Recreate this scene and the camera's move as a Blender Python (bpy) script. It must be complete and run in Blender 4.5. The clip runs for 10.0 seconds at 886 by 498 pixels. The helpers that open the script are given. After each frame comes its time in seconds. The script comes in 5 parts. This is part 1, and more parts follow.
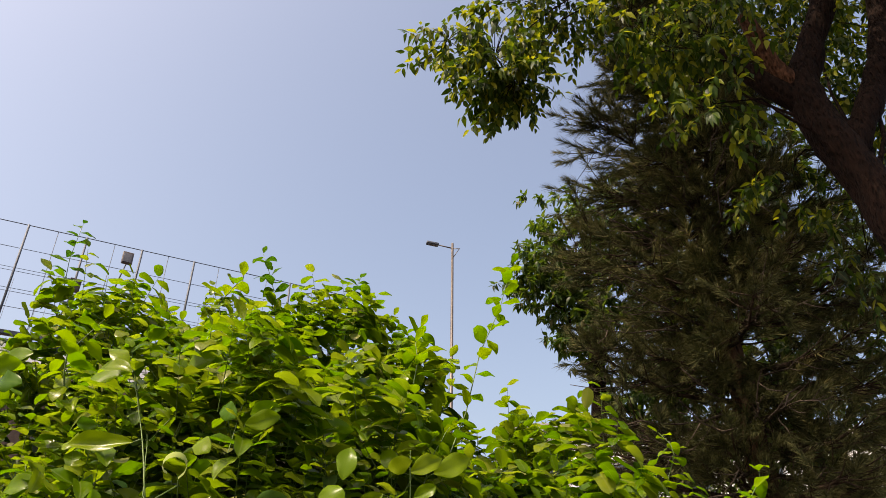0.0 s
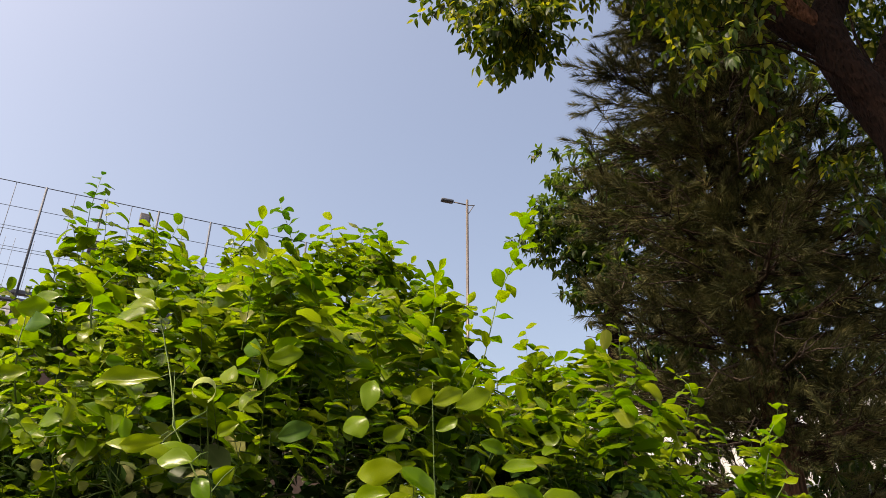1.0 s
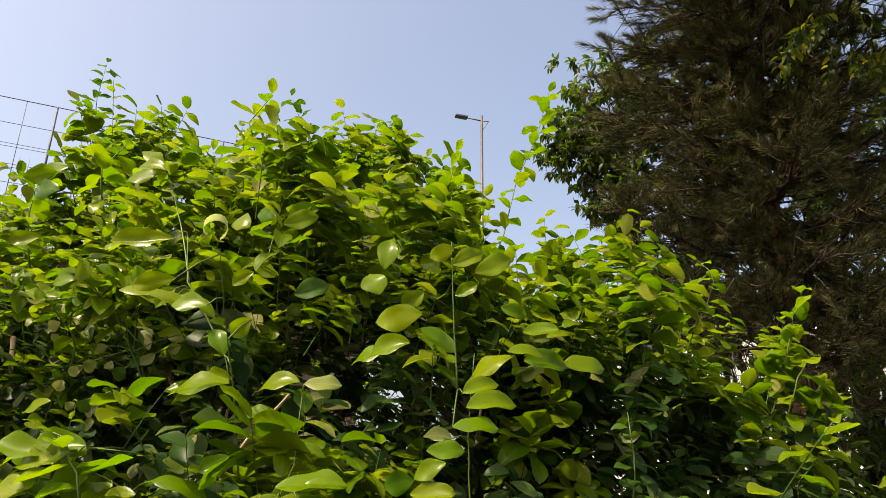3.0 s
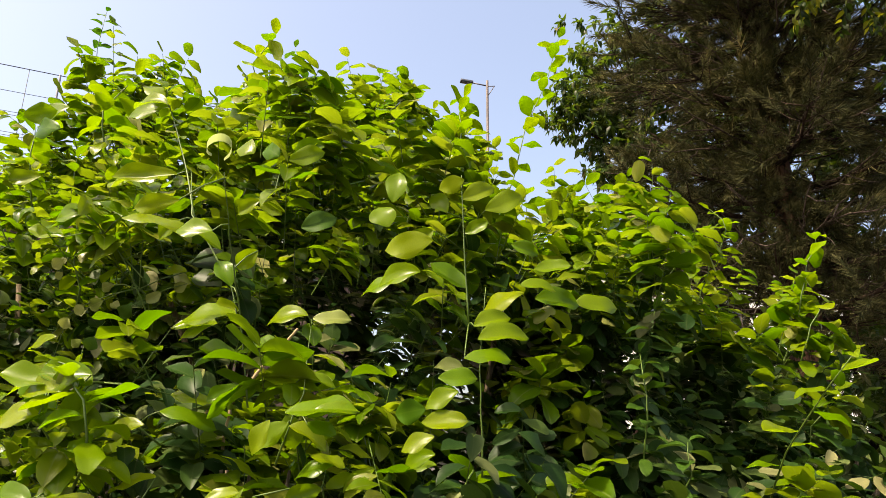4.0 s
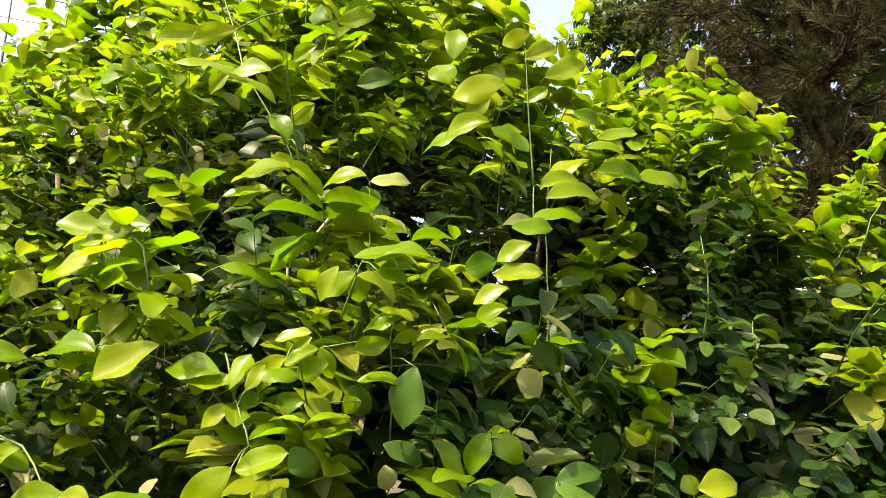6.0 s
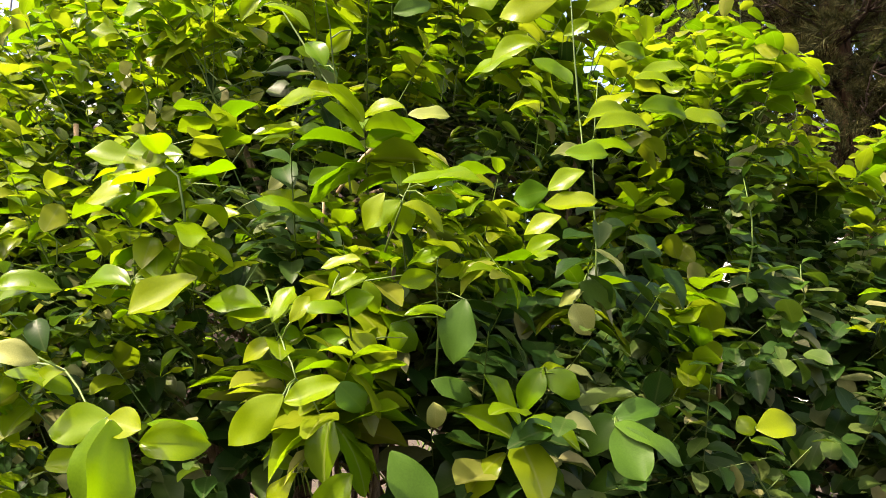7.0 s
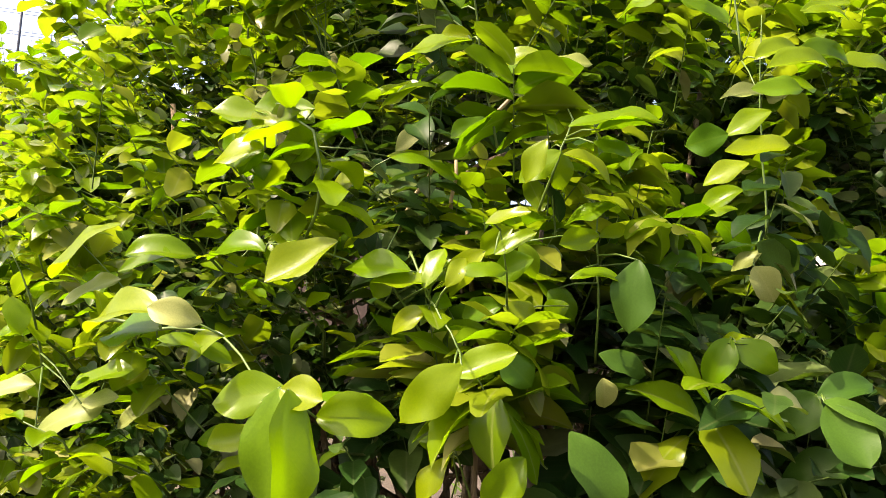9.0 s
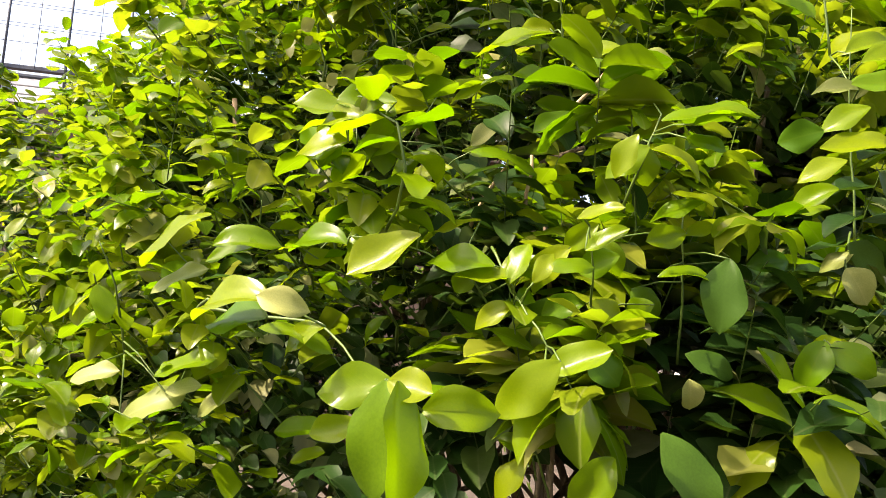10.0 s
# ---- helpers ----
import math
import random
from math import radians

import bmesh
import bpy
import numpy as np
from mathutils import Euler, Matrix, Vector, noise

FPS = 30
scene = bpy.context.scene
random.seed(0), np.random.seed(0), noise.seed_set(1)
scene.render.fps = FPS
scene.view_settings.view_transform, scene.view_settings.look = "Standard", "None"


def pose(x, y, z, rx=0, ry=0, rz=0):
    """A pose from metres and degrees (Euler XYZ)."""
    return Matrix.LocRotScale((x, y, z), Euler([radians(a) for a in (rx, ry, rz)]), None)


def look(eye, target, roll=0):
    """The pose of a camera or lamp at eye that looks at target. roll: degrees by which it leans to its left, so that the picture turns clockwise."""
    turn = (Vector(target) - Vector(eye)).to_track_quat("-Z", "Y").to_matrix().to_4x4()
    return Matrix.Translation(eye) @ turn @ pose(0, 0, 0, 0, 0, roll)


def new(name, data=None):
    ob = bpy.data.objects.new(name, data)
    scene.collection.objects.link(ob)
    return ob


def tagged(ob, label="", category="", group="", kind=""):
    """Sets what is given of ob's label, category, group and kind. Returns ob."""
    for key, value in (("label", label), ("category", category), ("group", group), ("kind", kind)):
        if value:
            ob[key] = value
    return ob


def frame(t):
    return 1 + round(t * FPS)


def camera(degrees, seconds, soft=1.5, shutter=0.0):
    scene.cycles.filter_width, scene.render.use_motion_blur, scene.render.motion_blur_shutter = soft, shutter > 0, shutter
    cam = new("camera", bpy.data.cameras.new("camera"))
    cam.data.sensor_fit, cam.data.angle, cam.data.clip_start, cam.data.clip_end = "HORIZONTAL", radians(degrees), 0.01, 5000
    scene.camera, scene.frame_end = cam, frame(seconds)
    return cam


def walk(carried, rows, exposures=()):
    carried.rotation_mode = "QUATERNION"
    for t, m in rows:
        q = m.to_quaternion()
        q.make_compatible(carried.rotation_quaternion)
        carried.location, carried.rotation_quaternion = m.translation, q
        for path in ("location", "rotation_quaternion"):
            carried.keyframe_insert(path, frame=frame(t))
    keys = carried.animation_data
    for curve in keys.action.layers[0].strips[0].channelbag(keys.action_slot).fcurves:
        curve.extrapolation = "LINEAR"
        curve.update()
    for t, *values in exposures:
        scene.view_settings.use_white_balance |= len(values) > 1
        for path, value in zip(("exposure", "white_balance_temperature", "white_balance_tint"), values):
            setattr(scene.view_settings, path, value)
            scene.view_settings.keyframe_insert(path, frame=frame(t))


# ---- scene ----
cam = camera(63.9, 10.0, soft=0.8)
PATH = [
    (0, (0.039, 0.022, 1.609), (-0.018, 1.768, 2.583), 0.9),
    (0.5, (0.037, 0.029, 1.591), (-0.042, 1.803, 2.512), 0.9),
    (1, (0.03, 0.043, 1.568), (-0.069, 1.841, 2.439), 0.7),
    (1.5, (0.027, 0.06, 1.55), (-0.078, 1.878, 2.377), 0.7),
    (2, (0.022, 0.084, 1.526), (-0.1, 1.925, 2.298), 0.6),
    (2.5, (0.018, 0.113, 1.501), (-0.114, 1.976, 2.217), 0.8),
    (4, (0.006, 0.185, 1.427), (-0.152, 2.09, 2.015), 0.6),
    (4.5, (-0.013, 0.215, 1.396), (-0.181, 2.135, 1.933), 0.7),
    (5, (-0.033, 0.239, 1.371), (-0.216, 2.172, 1.849), 0.9),
    (5.5, (-0.053, 0.25, 1.349), (-0.246, 2.188, 1.802), 1.0),
    (6.8, (-0.114, 0.302, 1.283), (-0.348, 2.257, 1.634), 0.6),
    (7, (-0.129, 0.314, 1.276), (-0.362, 2.27, 1.619), 0.6),
    (7.5, (-0.16, 0.337, 1.266), (-0.412, 2.293, 1.597), 0.3),
    (8, (-0.196, 0.363, 1.256), (-0.494, 2.316, 1.57), -0.1),
    (8.5, (-0.226, 0.383, 1.251), (-0.569, 2.329, 1.564), 0.0),
    (9, (-0.256, 0.399, 1.253), (-0.655, 2.331, 1.576), 0.3),
    (9.5, (-0.285, 0.401, 1.252), (-0.746, 2.321, 1.576), 1.0),
    (10, (-0.309, 0.395, 1.249), (-0.803, 2.307, 1.567), 1.7),
]
walk(cam, [(t, look(eye, target, roll)) for t, eye, target, roll in PATH],
     exposures=[(0, 0.95, 7650, 14), (2.5, 1.06, 7700, 14), (4, 1.46, 7600, 14), (5.3, 2.10, 7500, 15), (7.5, 2.15, 7450, 16), (10, 2.04, 7450, 16)])

# ---- light ----
SUN_AZ, SUN_EL = -127.0, 54.0            # degrees clockwise from +y, and above the horizon
world = bpy.data.worlds.new("world")
scene.world = world
world.use_nodes = True
wn = world.node_tree.nodes
sky = wn.new("ShaderNodeTexSky")
sky.sky_type = "NISHITA"
sky.sun_disc = False
sky.sun_elevation, sky.sun_rotation = radians(SUN_EL), radians(SUN_AZ)
sky.air_density, sky.dust_density, sky.ozone_density, sky.altitude = 1.0, 7.0, 1.2, 200
wn["Background"].inputs["Strength"].default_value = 0.155
world.node_tree.links.new(sky.outputs[0], wn["Background"].inputs["Color"])
sun_data = bpy.data.lights.new("sun", "SUN")
sun_data.energy, sun_data.angle, sun_data.color = 3.3, radians(0.55), (1.0, 0.91, 0.78)
sun = new("sun", sun_data)
to_sun = Vector((math.cos(radians(SUN_EL)) * math.sin(radians(SUN_AZ)),
                 math.cos(radians(SUN_EL)) * math.cos(radians(SUN_AZ)), math.sin(radians(SUN_EL))))
sun.matrix_world = look(to_sun * 50, (0, 0, 0))

# ---- materials ----
def mat_base(name):
    m = bpy.data.materials.new(name)
    m.use_nodes = True
    nt = m.node_tree
    return m, nt, nt.nodes["Principled BSDF"], nt.nodes["Material Output"]


def node(nt, kind, **values):
    n = nt.nodes.new(kind)
    for key, value in values.items():
        n.inputs[key].default_value = value
    return n


def ramp(nt, source, stops):
    r = nt.nodes.new("ShaderNodeValToRGB")
    while len(r.color_ramp.elements) < len(stops):
        r.color_ramp.elements.new(0.5)
    for e, (pos, col) in zip(r.color_ramp.elements, stops):
        e.position, e.color = pos, (*col, 1)
    nt.links.new(source, r.inputs[0])
    return r.outputs[0]


def noise_fac(nt, scale, detail=4.0, rough=0.55, coord="Object"):
    tc = nt.nodes.new("ShaderNodeTexCoord")
    n = node(nt, "ShaderNodeTexNoise", Scale=scale, Detail=detail, Roughness=rough)
    nt.links.new(tc.outputs[coord], n.inputs["Vector"])
    return n.outputs["Fac"]


def mix_col(nt, fac, a, b, blend="MIX"):
    m = nt.nodes.new("ShaderNodeMix")
    m.data_type, m.blend_type = "RGBA", blend
    if isinstance(fac, float):
        m.inputs[0].default_value = fac
    else:
        nt.links.new(fac, m.inputs[0])
    for slot, v in ((6, a), (7, b)):
        if isinstance(v, tuple):
            m.inputs[slot].default_value = (*v, 1)
        else:
            nt.links.new(v, m.inputs[slot])
    return m.outputs[2]


def bump(nt, bsdf, height, strength, distance):
    b = node(nt, "ShaderNodeBump", Strength=strength, Distance=distance)
    nt.links.new(height, b.inputs["Height"])
    nt.links.new(b.outputs[0], bsdf.inputs["Normal"])
    return b


def leaf_material(name, reflect, through_light, translucent=0.4, rough=0.33, single=False, gloss=0.5, patchy=0.0, ribs=0.22):
    """Leaf: reflect and through_light are ramps of colour over the leaf's own random number."""
    m, nt, p, out = mat_base(name)
    if single:
        rnd = nt.nodes.new("ShaderNodeObjectInfo").outputs["Random"]
    else:
        rnd = nt.nodes.new("ShaderNodeNewGeometry").outputs["Random Per Island"]
    if patchy:      # whole sprays differ in tone, as sunlit and shaded ones would
        part_own = node(nt, "ShaderNodeMath")
        part_own.operation = "MULTIPLY_ADD"
        part_own.inputs[1].default_value = 1.0 - patchy
        nt.links.new(rnd, part_own.inputs[0])
        stretch = node(nt, "ShaderNodeMath")
        stretch.operation = "MULTIPLY_ADD"
        stretch.inputs[1].default_value = 2.4 * patchy
        stretch.inputs[2].default_value = -0.7 * patchy
        nt.links.new(noise_fac(nt, 4.0, 2.0), stretch.inputs[0])
        nt.links.new(stretch.outputs[0], part_own.inputs[2])
        rnd = part_own.outputs[0]
    uv = nt.nodes.new("ShaderNodeUVMap")
    uv.uv_map = "UVMap"
    sep = nt.nodes.new("ShaderNodeSeparateXYZ")
    nt.links.new(uv.outputs[0], sep.inputs[0])
    # distance from the midrib, 0 to 1
    sub = node(nt, "ShaderNodeMath")
    sub.operation = "SUBTRACT"
    sub.inputs[1].default_value = 0.5
    nt.links.new(sep.outputs[0], sub.inputs[0])
    ab = node(nt, "ShaderNodeMath")
    ab.operation = "ABSOLUTE"
    nt.links.new(sub.outputs[0], ab.inputs[0])
    rib = ramp(nt, ab.outputs[0], [(0.0, (1, 1, 1)), (0.045, (0, 0, 0))])
    # side veins slope towards the tip
    v1 = node(nt, "ShaderNodeMath")
    v1.operation = "MULTIPLY_ADD"
    v1.inputs[1].default_value = -0.8
    nt.links.new(ab.outputs[0], v1.inputs[0])
    nt.links.new(sep.outputs[1], v1.inputs[2])
    v2 = node(nt, "ShaderNodeMath")
    v2.operation = "MULTIPLY"
    v2.inputs[1].default_value = 62.0
    nt.links.new(v1.outputs[0], v2.inputs[0])
    v3 = node(nt, "ShaderNodeMath")
    v3.operation = "SINE"
    nt.links.new(v2.outputs[0], v3.inputs[0])
    vein = ramp(nt, v3.outputs[0], [(0.78, (0, 0, 0)), (1.0, (1, 1, 1))])
    base, glow = ramp(nt, rnd, reflect), ramp(nt, rnd, through_light)
    blotch = noise_fac(nt, 35.0, 3.0)
    base = mix_col(nt, ramp(nt, blotch, [(0.35, (0, 0, 0)), (0.75, (0.5, 0.5, 0.5))]), base, tuple(c * 0.75 for c in reflect[0][1]))
    pale = tuple(min(1.0, c * 1.4 + 0.008) for c in reflect[-1][1])
    veins = mix_col(nt, 1.0, mix_col(nt, 1.0, rib, (ribs, ribs, ribs), "MULTIPLY"), mix_col(nt, 1.0, vein, (0.02, 0.02, 0.02), "MULTIPLY"), "ADD")
    base = mix_col(nt, veins, base, pale)
    nt.links.new(base, p.inputs["Base Color"])
    p.inputs["Roughness"].default_value = rough
    p.inputs["Specular IOR Level"].default_value = gloss
    add = node(nt, "ShaderNodeMath")
    add.operation = "MULTIPLY_ADD"
    add.inputs[1].default_value = -0.6
    nt.links.new(rib, add.inputs[0])
    nt.links.new(vein, add.inputs[2])
    swell = node(nt, "ShaderNodeMath")      # the blade is gently quilted
    swell.operation = "MULTIPLY_ADD"
    swell.inputs[1].default_value = 0.04
    nt.links.new(add.outputs[0], swell.inputs[0])
    nt.links.new(noise_fac(nt, 1.7 if single else 45.0, 0.0), swell.inputs[2])
    bump(nt, p, swell.outputs[0], 1.0, 0.0009 if single else 0.0009)
    t = nt.nodes.new("ShaderNodeBsdfTranslucent")
    nt.links.new(mix_col(nt, veins, glow, tuple(0.6 * c for c in through_light[0][1])), t.inputs["Color"])
    mx = nt.nodes.new("ShaderNodeMixShader")
    mx.inputs[0].default_value = translucent
    nt.links.new(p.outputs[0], mx.inputs[1])
    nt.links.new(t.outputs[0], mx.inputs[2])
    nt.links.new(mx.outputs[0], out.inputs["Surface"])
    return m


def rough_material(name, dark, light, scale, rough=0.85, bump_strength=0.4, bump_size=0.01, metal=0.0, stain=None):
    m, nt, p, _ = mat_base(name)
    fine, coarse = noise_fac(nt, scale, 6.0, 0.65), noise_fac(nt, scale * 0.13, 3.0)
    col = ramp(nt, fine, [(0.3, dark), (0.7, light)])
    patch = ramp(nt, coarse, [(0.35, (0, 0, 0)), (0.7, (0.6, 0.6, 0.6))])
    col = mix_col(nt, patch, col, stain or tuple(c * 0.65 for c in dark))
    nt.links.new(col, p.inputs["Base Color"])
    p.inputs["Roughness"].default_value, p.inputs["Metallic"].default_value = rough, metal
    bump(nt, p, fine, bump_strength, bump_size)
    return m


def bark_material(name, dark, light, stretch=(9, 9, 1.6)):
    m, nt, p, _ = mat_base(name)
    tc = nt.nodes.new("ShaderNodeTexCoord")
    mp = node(nt, "ShaderNodeMapping", Scale=stretch)
    nt.links.new(tc.outputs["Object"], mp.inputs[0])
    n = node(nt, "ShaderNodeTexNoise", Scale=3.0, Detail=8.0, Roughness=0.7)
    nt.links.new(mp.outputs[0], n.inputs["Vector"])
    v = node(nt, "ShaderNodeTexVoronoi", Scale=3.5)
    nt.links.new(mp.outputs[0], v.inputs["Vector"])
    col = ramp(nt, n.outputs["Fac"], [(0.3, dark), (0.62, light), (0.8, tuple(min(1, c * 1.4) for c in light))])
    crack = ramp(nt, v.outputs["Distance"], [(0.0, (0, 0, 0)), (0.5, (1, 1, 1))])
    nt.links.new(mix_col(nt, 0.5, col, crack, "MULTIPLY"), p.inputs["Base Color"])
    p.inputs["Roughness"].default_value = 0.95
    p.inputs["Specular IOR Level"].default_value = 0.1
    bump(nt, p, mix_col(nt, 0.6, n.outputs["Fac"], crack), 1.0, 0.05)
    return m


# khaki ends of YOUNG_R and OLD_R stand for sheen on sunlit leaves
YOUNG_R = [(0.0, (0.052, 0.116, 0.003)), (0.45, (0.114, 0.182, 0.005)), (0.80, (0.158, 0.198, 0.010)), (0.92, (0.188, 0.208, 0.027)), (1.0, (0.28, 0.275, 0.11))]
YOUNG_T = [(0.0, (0.085, 0.205, 0.003)), (0.45, (0.162, 0.276, 0.005)), (1.0, (0.238, 0.312, 0.010))]
leaf_young = leaf_material("leaf_young", YOUNG_R, YOUNG_T, 0.50, 0.24, gloss=0.2)
SHOOT_R = [(0.0, (0.074, 0.155, 0.003)), (0.5, (0.126, 0.198, 0.004)), (1.0, (0.176, 0.222, 0.006))]
SHOOT_T = [(0.0, (0.118, 0.275, 0.003)), (1.0, (0.255, 0.370, 0.006))]
leaf_hero = leaf_material("leaf_shoot", SHOOT_R, SHOOT_T, 0.46, 0.25, single=True, gloss=0.17, ribs=0.14)
# older leaves' green, lowered further to deepen the shade in the gaps
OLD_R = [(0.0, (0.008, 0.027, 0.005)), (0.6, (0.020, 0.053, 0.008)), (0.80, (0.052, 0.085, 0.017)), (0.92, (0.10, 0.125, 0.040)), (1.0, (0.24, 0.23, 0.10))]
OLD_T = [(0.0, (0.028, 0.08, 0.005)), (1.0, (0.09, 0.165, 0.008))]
GREEN_R = [(0.0, (0.040, 0.105, 0.005)), (1.0, (0.090, 0.165, 0.007))]
GREEN_T = [(0.0, (0.04, 0.15, 0.004)), (1.0, (0.09, 0.21, 0.006))]
# dull green of older leaves with shade put into the colour
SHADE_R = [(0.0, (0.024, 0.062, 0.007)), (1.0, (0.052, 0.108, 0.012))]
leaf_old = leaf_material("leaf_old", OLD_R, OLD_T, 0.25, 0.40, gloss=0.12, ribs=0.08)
leaf_dull = leaf_material("leaf_old_shaded_shoot", SHADE_R, OLD_T, 0.25, 0.40, single=True, gloss=0.10, ribs=0.08)
leaf_green = leaf_material("leaf_green_shoot", GREEN_R, GREEN_T, 0.35, 0.26, single=True, gloss=0.12)
# pale copy of the leaf colour that imitates sun striking a leaf
leaf_sunlit = leaf_material("leaf_sunlit_shoot", [(0.0, (0.14, 0.18, 0.035)), (1.0, (0.29, 0.30, 0.10))], [(0.0, (0.16, 0.22, 0.03)), (1.0, (0.26, 0.30, 0.06))], 0.3, 0.4, single=True, gloss=0.15)
leaf_tree = leaf_material("leaf_tree", [(0.0, (0.006, 0.018, 0.004)), (0.6, (0.025, 0.060, 0.008)), (0.82, (0.10, 0.13, 0.012)), (1.0, (0.23, 0.232, 0.022))],
                          [(0.0, (0.025, 0.062, 0.004)), (0.6, (0.105, 0.165, 0.007)), (1.0, (0.48, 0.48, 0.020))], 0.36, 0.42, gloss=0.15)
leaf_back = leaf_material("leaf_back", [(0.0, (0.007, 0.019, 0.004)), (0.8, (0.018, 0.042, 0.007)), (1.0, (0.10, 0.085, 0.03))],
                          [(0.0, (0.07, 0.15, 0.010)), (1.0, (0.17, 0.26, 0.012))], 0.28, 0.4, gloss=0.14)
# bright and dark patches put the tufts' sun and shade into the colour
needle_mat = leaf_material("pine_needle", [(0.0, (0.004, 0.008, 0.003)), (0.42, (0.020, 0.028, 0.010)), (0.68, (0.10, 0.105, 0.038)), (1.0, (0.30, 0.255, 0.108))],
                           [(0.0, (0.02, 0.035, 0.008)), (1.0, (0.05, 0.05, 0.014))], 0.10, 0.65, gloss=0.08, patchy=0.6)
twig_green = rough_material("green_twig", (0.040, 0.085, 0.008), (0.10, 0.16, 0.014), 90, 0.55, 0.2, 0.002)
curled_mat = leaf_material("curled_leaf", [(0.0, (0.34, 0.40, 0.16)), (1.0, (0.42, 0.48, 0.22))], [(0.0, (0.34, 0.42, 0.12)), (1.0, (0.4, 0.48, 0.16))], 0.45, 0.35, single=True)
dry_wood = rough_material("dry_stick", (0.30, 0.20, 0.11), (0.48, 0.36, 0.22), 40, 0.8, 0.3, 0.002)
stem_bark = bark_material("hedge_stem_bark", (0.06, 0.045, 0.03), (0.22, 0.17, 0.11))
pine_bark = bark_material("pine_bark", (0.018, 0.011, 0.008), (0.11, 0.062, 0.038))
pine_twig = bark_material("pine_twig_bark", (0.012, 0.008, 0.006), (0.045, 0.030, 0.021))
dead_bark = bark_material("dead_bark", (0.03, 0.023, 0.018), (0.09, 0.070, 0.056))
# bark colour set far below real bark, to stand for the crown's shade
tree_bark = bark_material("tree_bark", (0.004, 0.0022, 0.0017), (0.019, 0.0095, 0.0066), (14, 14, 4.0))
cut_wood = bark_material("weathered_limb", (0.012, 0.005, 0.003), (0.115, 0.052, 0.030), (16, 16, 5.0))
soil_mat = rough_material("soil", (0.03, 0.021, 0.014), (0.075, 0.055, 0.036), 14, 0.95, 0.7, 0.02)
grass_mat = leaf_material("grass", [(0.0, (0.05, 0.11, 0.015)), (1.0, (0.13, 0.2, 0.03))], [(0.0, (0.15, 0.25, 0.02)), (1.0, (0.3, 0.4, 0.03))], 0.3, 0.5)
paving_mat = rough_material("paving", (0.26, 0.22, 0.2), (0.4, 0.35, 0.32), 20, 0.85, 0.3, 0.004)
steel_dark = rough_material("painted_steel_grey", (0.040, 0.050, 0.072), (0.066, 0.080, 0.110), 30, 0.6, 0.1, 0.002, 0.0)
steel_pole = rough_material("galvanised_steel", (0.08, 0.065, 0.058), (0.13, 0.11, 0.10), 30, 0.45, 0.1, 0.002, 0.4)
white_paint = rough_material("white_cladding", (0.62, 0.62, 0.61), (0.78, 0.78, 0.77), 6, 0.6, 0.1, 0.003)
brown_wall = rough_material("brown_render", (0.07, 0.045, 0.035), (0.12, 0.08, 0.06), 10, 0.85, 0.3, 0.004)
concrete = rough_material("concrete", (0.24, 0.235, 0.23), (0.36, 0.35, 0.34), 12, 0.85, 0.3, 0.004)
lamp_shell = rough_material("dark_housing", (0.05, 0.04, 0.04), (0.09, 0.07, 0.07), 40, 0.5, 0.1, 0.002)


def glass_material(name, colour):
    m, nt, p, _ = mat_base(name)
    n = noise_fac(nt, 4.0, 3.0)
    nt.links.new(ramp(nt, n, [(0.3, colour), (0.8, tuple(1.4 * c for c in colour))]), p.inputs["Base Color"])
    p.inputs["Roughness"].default_value = 0.08
    return m


window_glass = glass_material("window_glass", (0.03, 0.04, 0.05))
lens_glass = glass_material("lamp_lens", (0.08, 0.08, 0.09))

# ---- building tools ----
rng = np.random.default_rng(7)


def unit(v):
    return v / np.maximum(np.linalg.norm(v, axis=-1, keepdims=True), 1e-9)


def thing(name, label, category, at=(0, 0, 0), group="", kind=""):
    ob = new(name)
    ob.empty_display_size = 0.1
    ob.location = at
    return tagged(ob, label, category, group, kind)


def attach(name, mesh, parent, label="", kind=""):
    """A mesh object in world coordinates, as a part of parent."""
    ob = new(name, mesh)
    if parent is not None:
        ob.parent = parent
        p = Matrix.Translation(parent.location) if parent.type == "EMPTY" else parent.matrix_basis
        ob.matrix_parent_inverse = p.inverted()
    return tagged(ob, label, kind=kind)


def part(name, bm, material, parent, label="", smooth=True):
    mesh = bpy.data.meshes.new(name)
    bmesh.ops.recalc_face_normals(bm, faces=bm.faces)
    bm.to_mesh(mesh)
    bm.free()
    mesh.materials.append(material)
    if smooth:
        mesh.shade_smooth()
    return attach(name, mesh, parent, label)


def box_into(bm, size, m=Matrix(), bevel=0.0):
    made = bmesh.ops.create_cube(bm, size=1.0, matrix=m @ Matrix.Diagonal((*size, 1)))
    if bevel:
        edges = list({e for v in made["verts"] for e in v.link_edges})
        bmesh.ops.bevel(bm, geom=edges, offset=bevel, segments=2, affect="EDGES", profile=0.7)


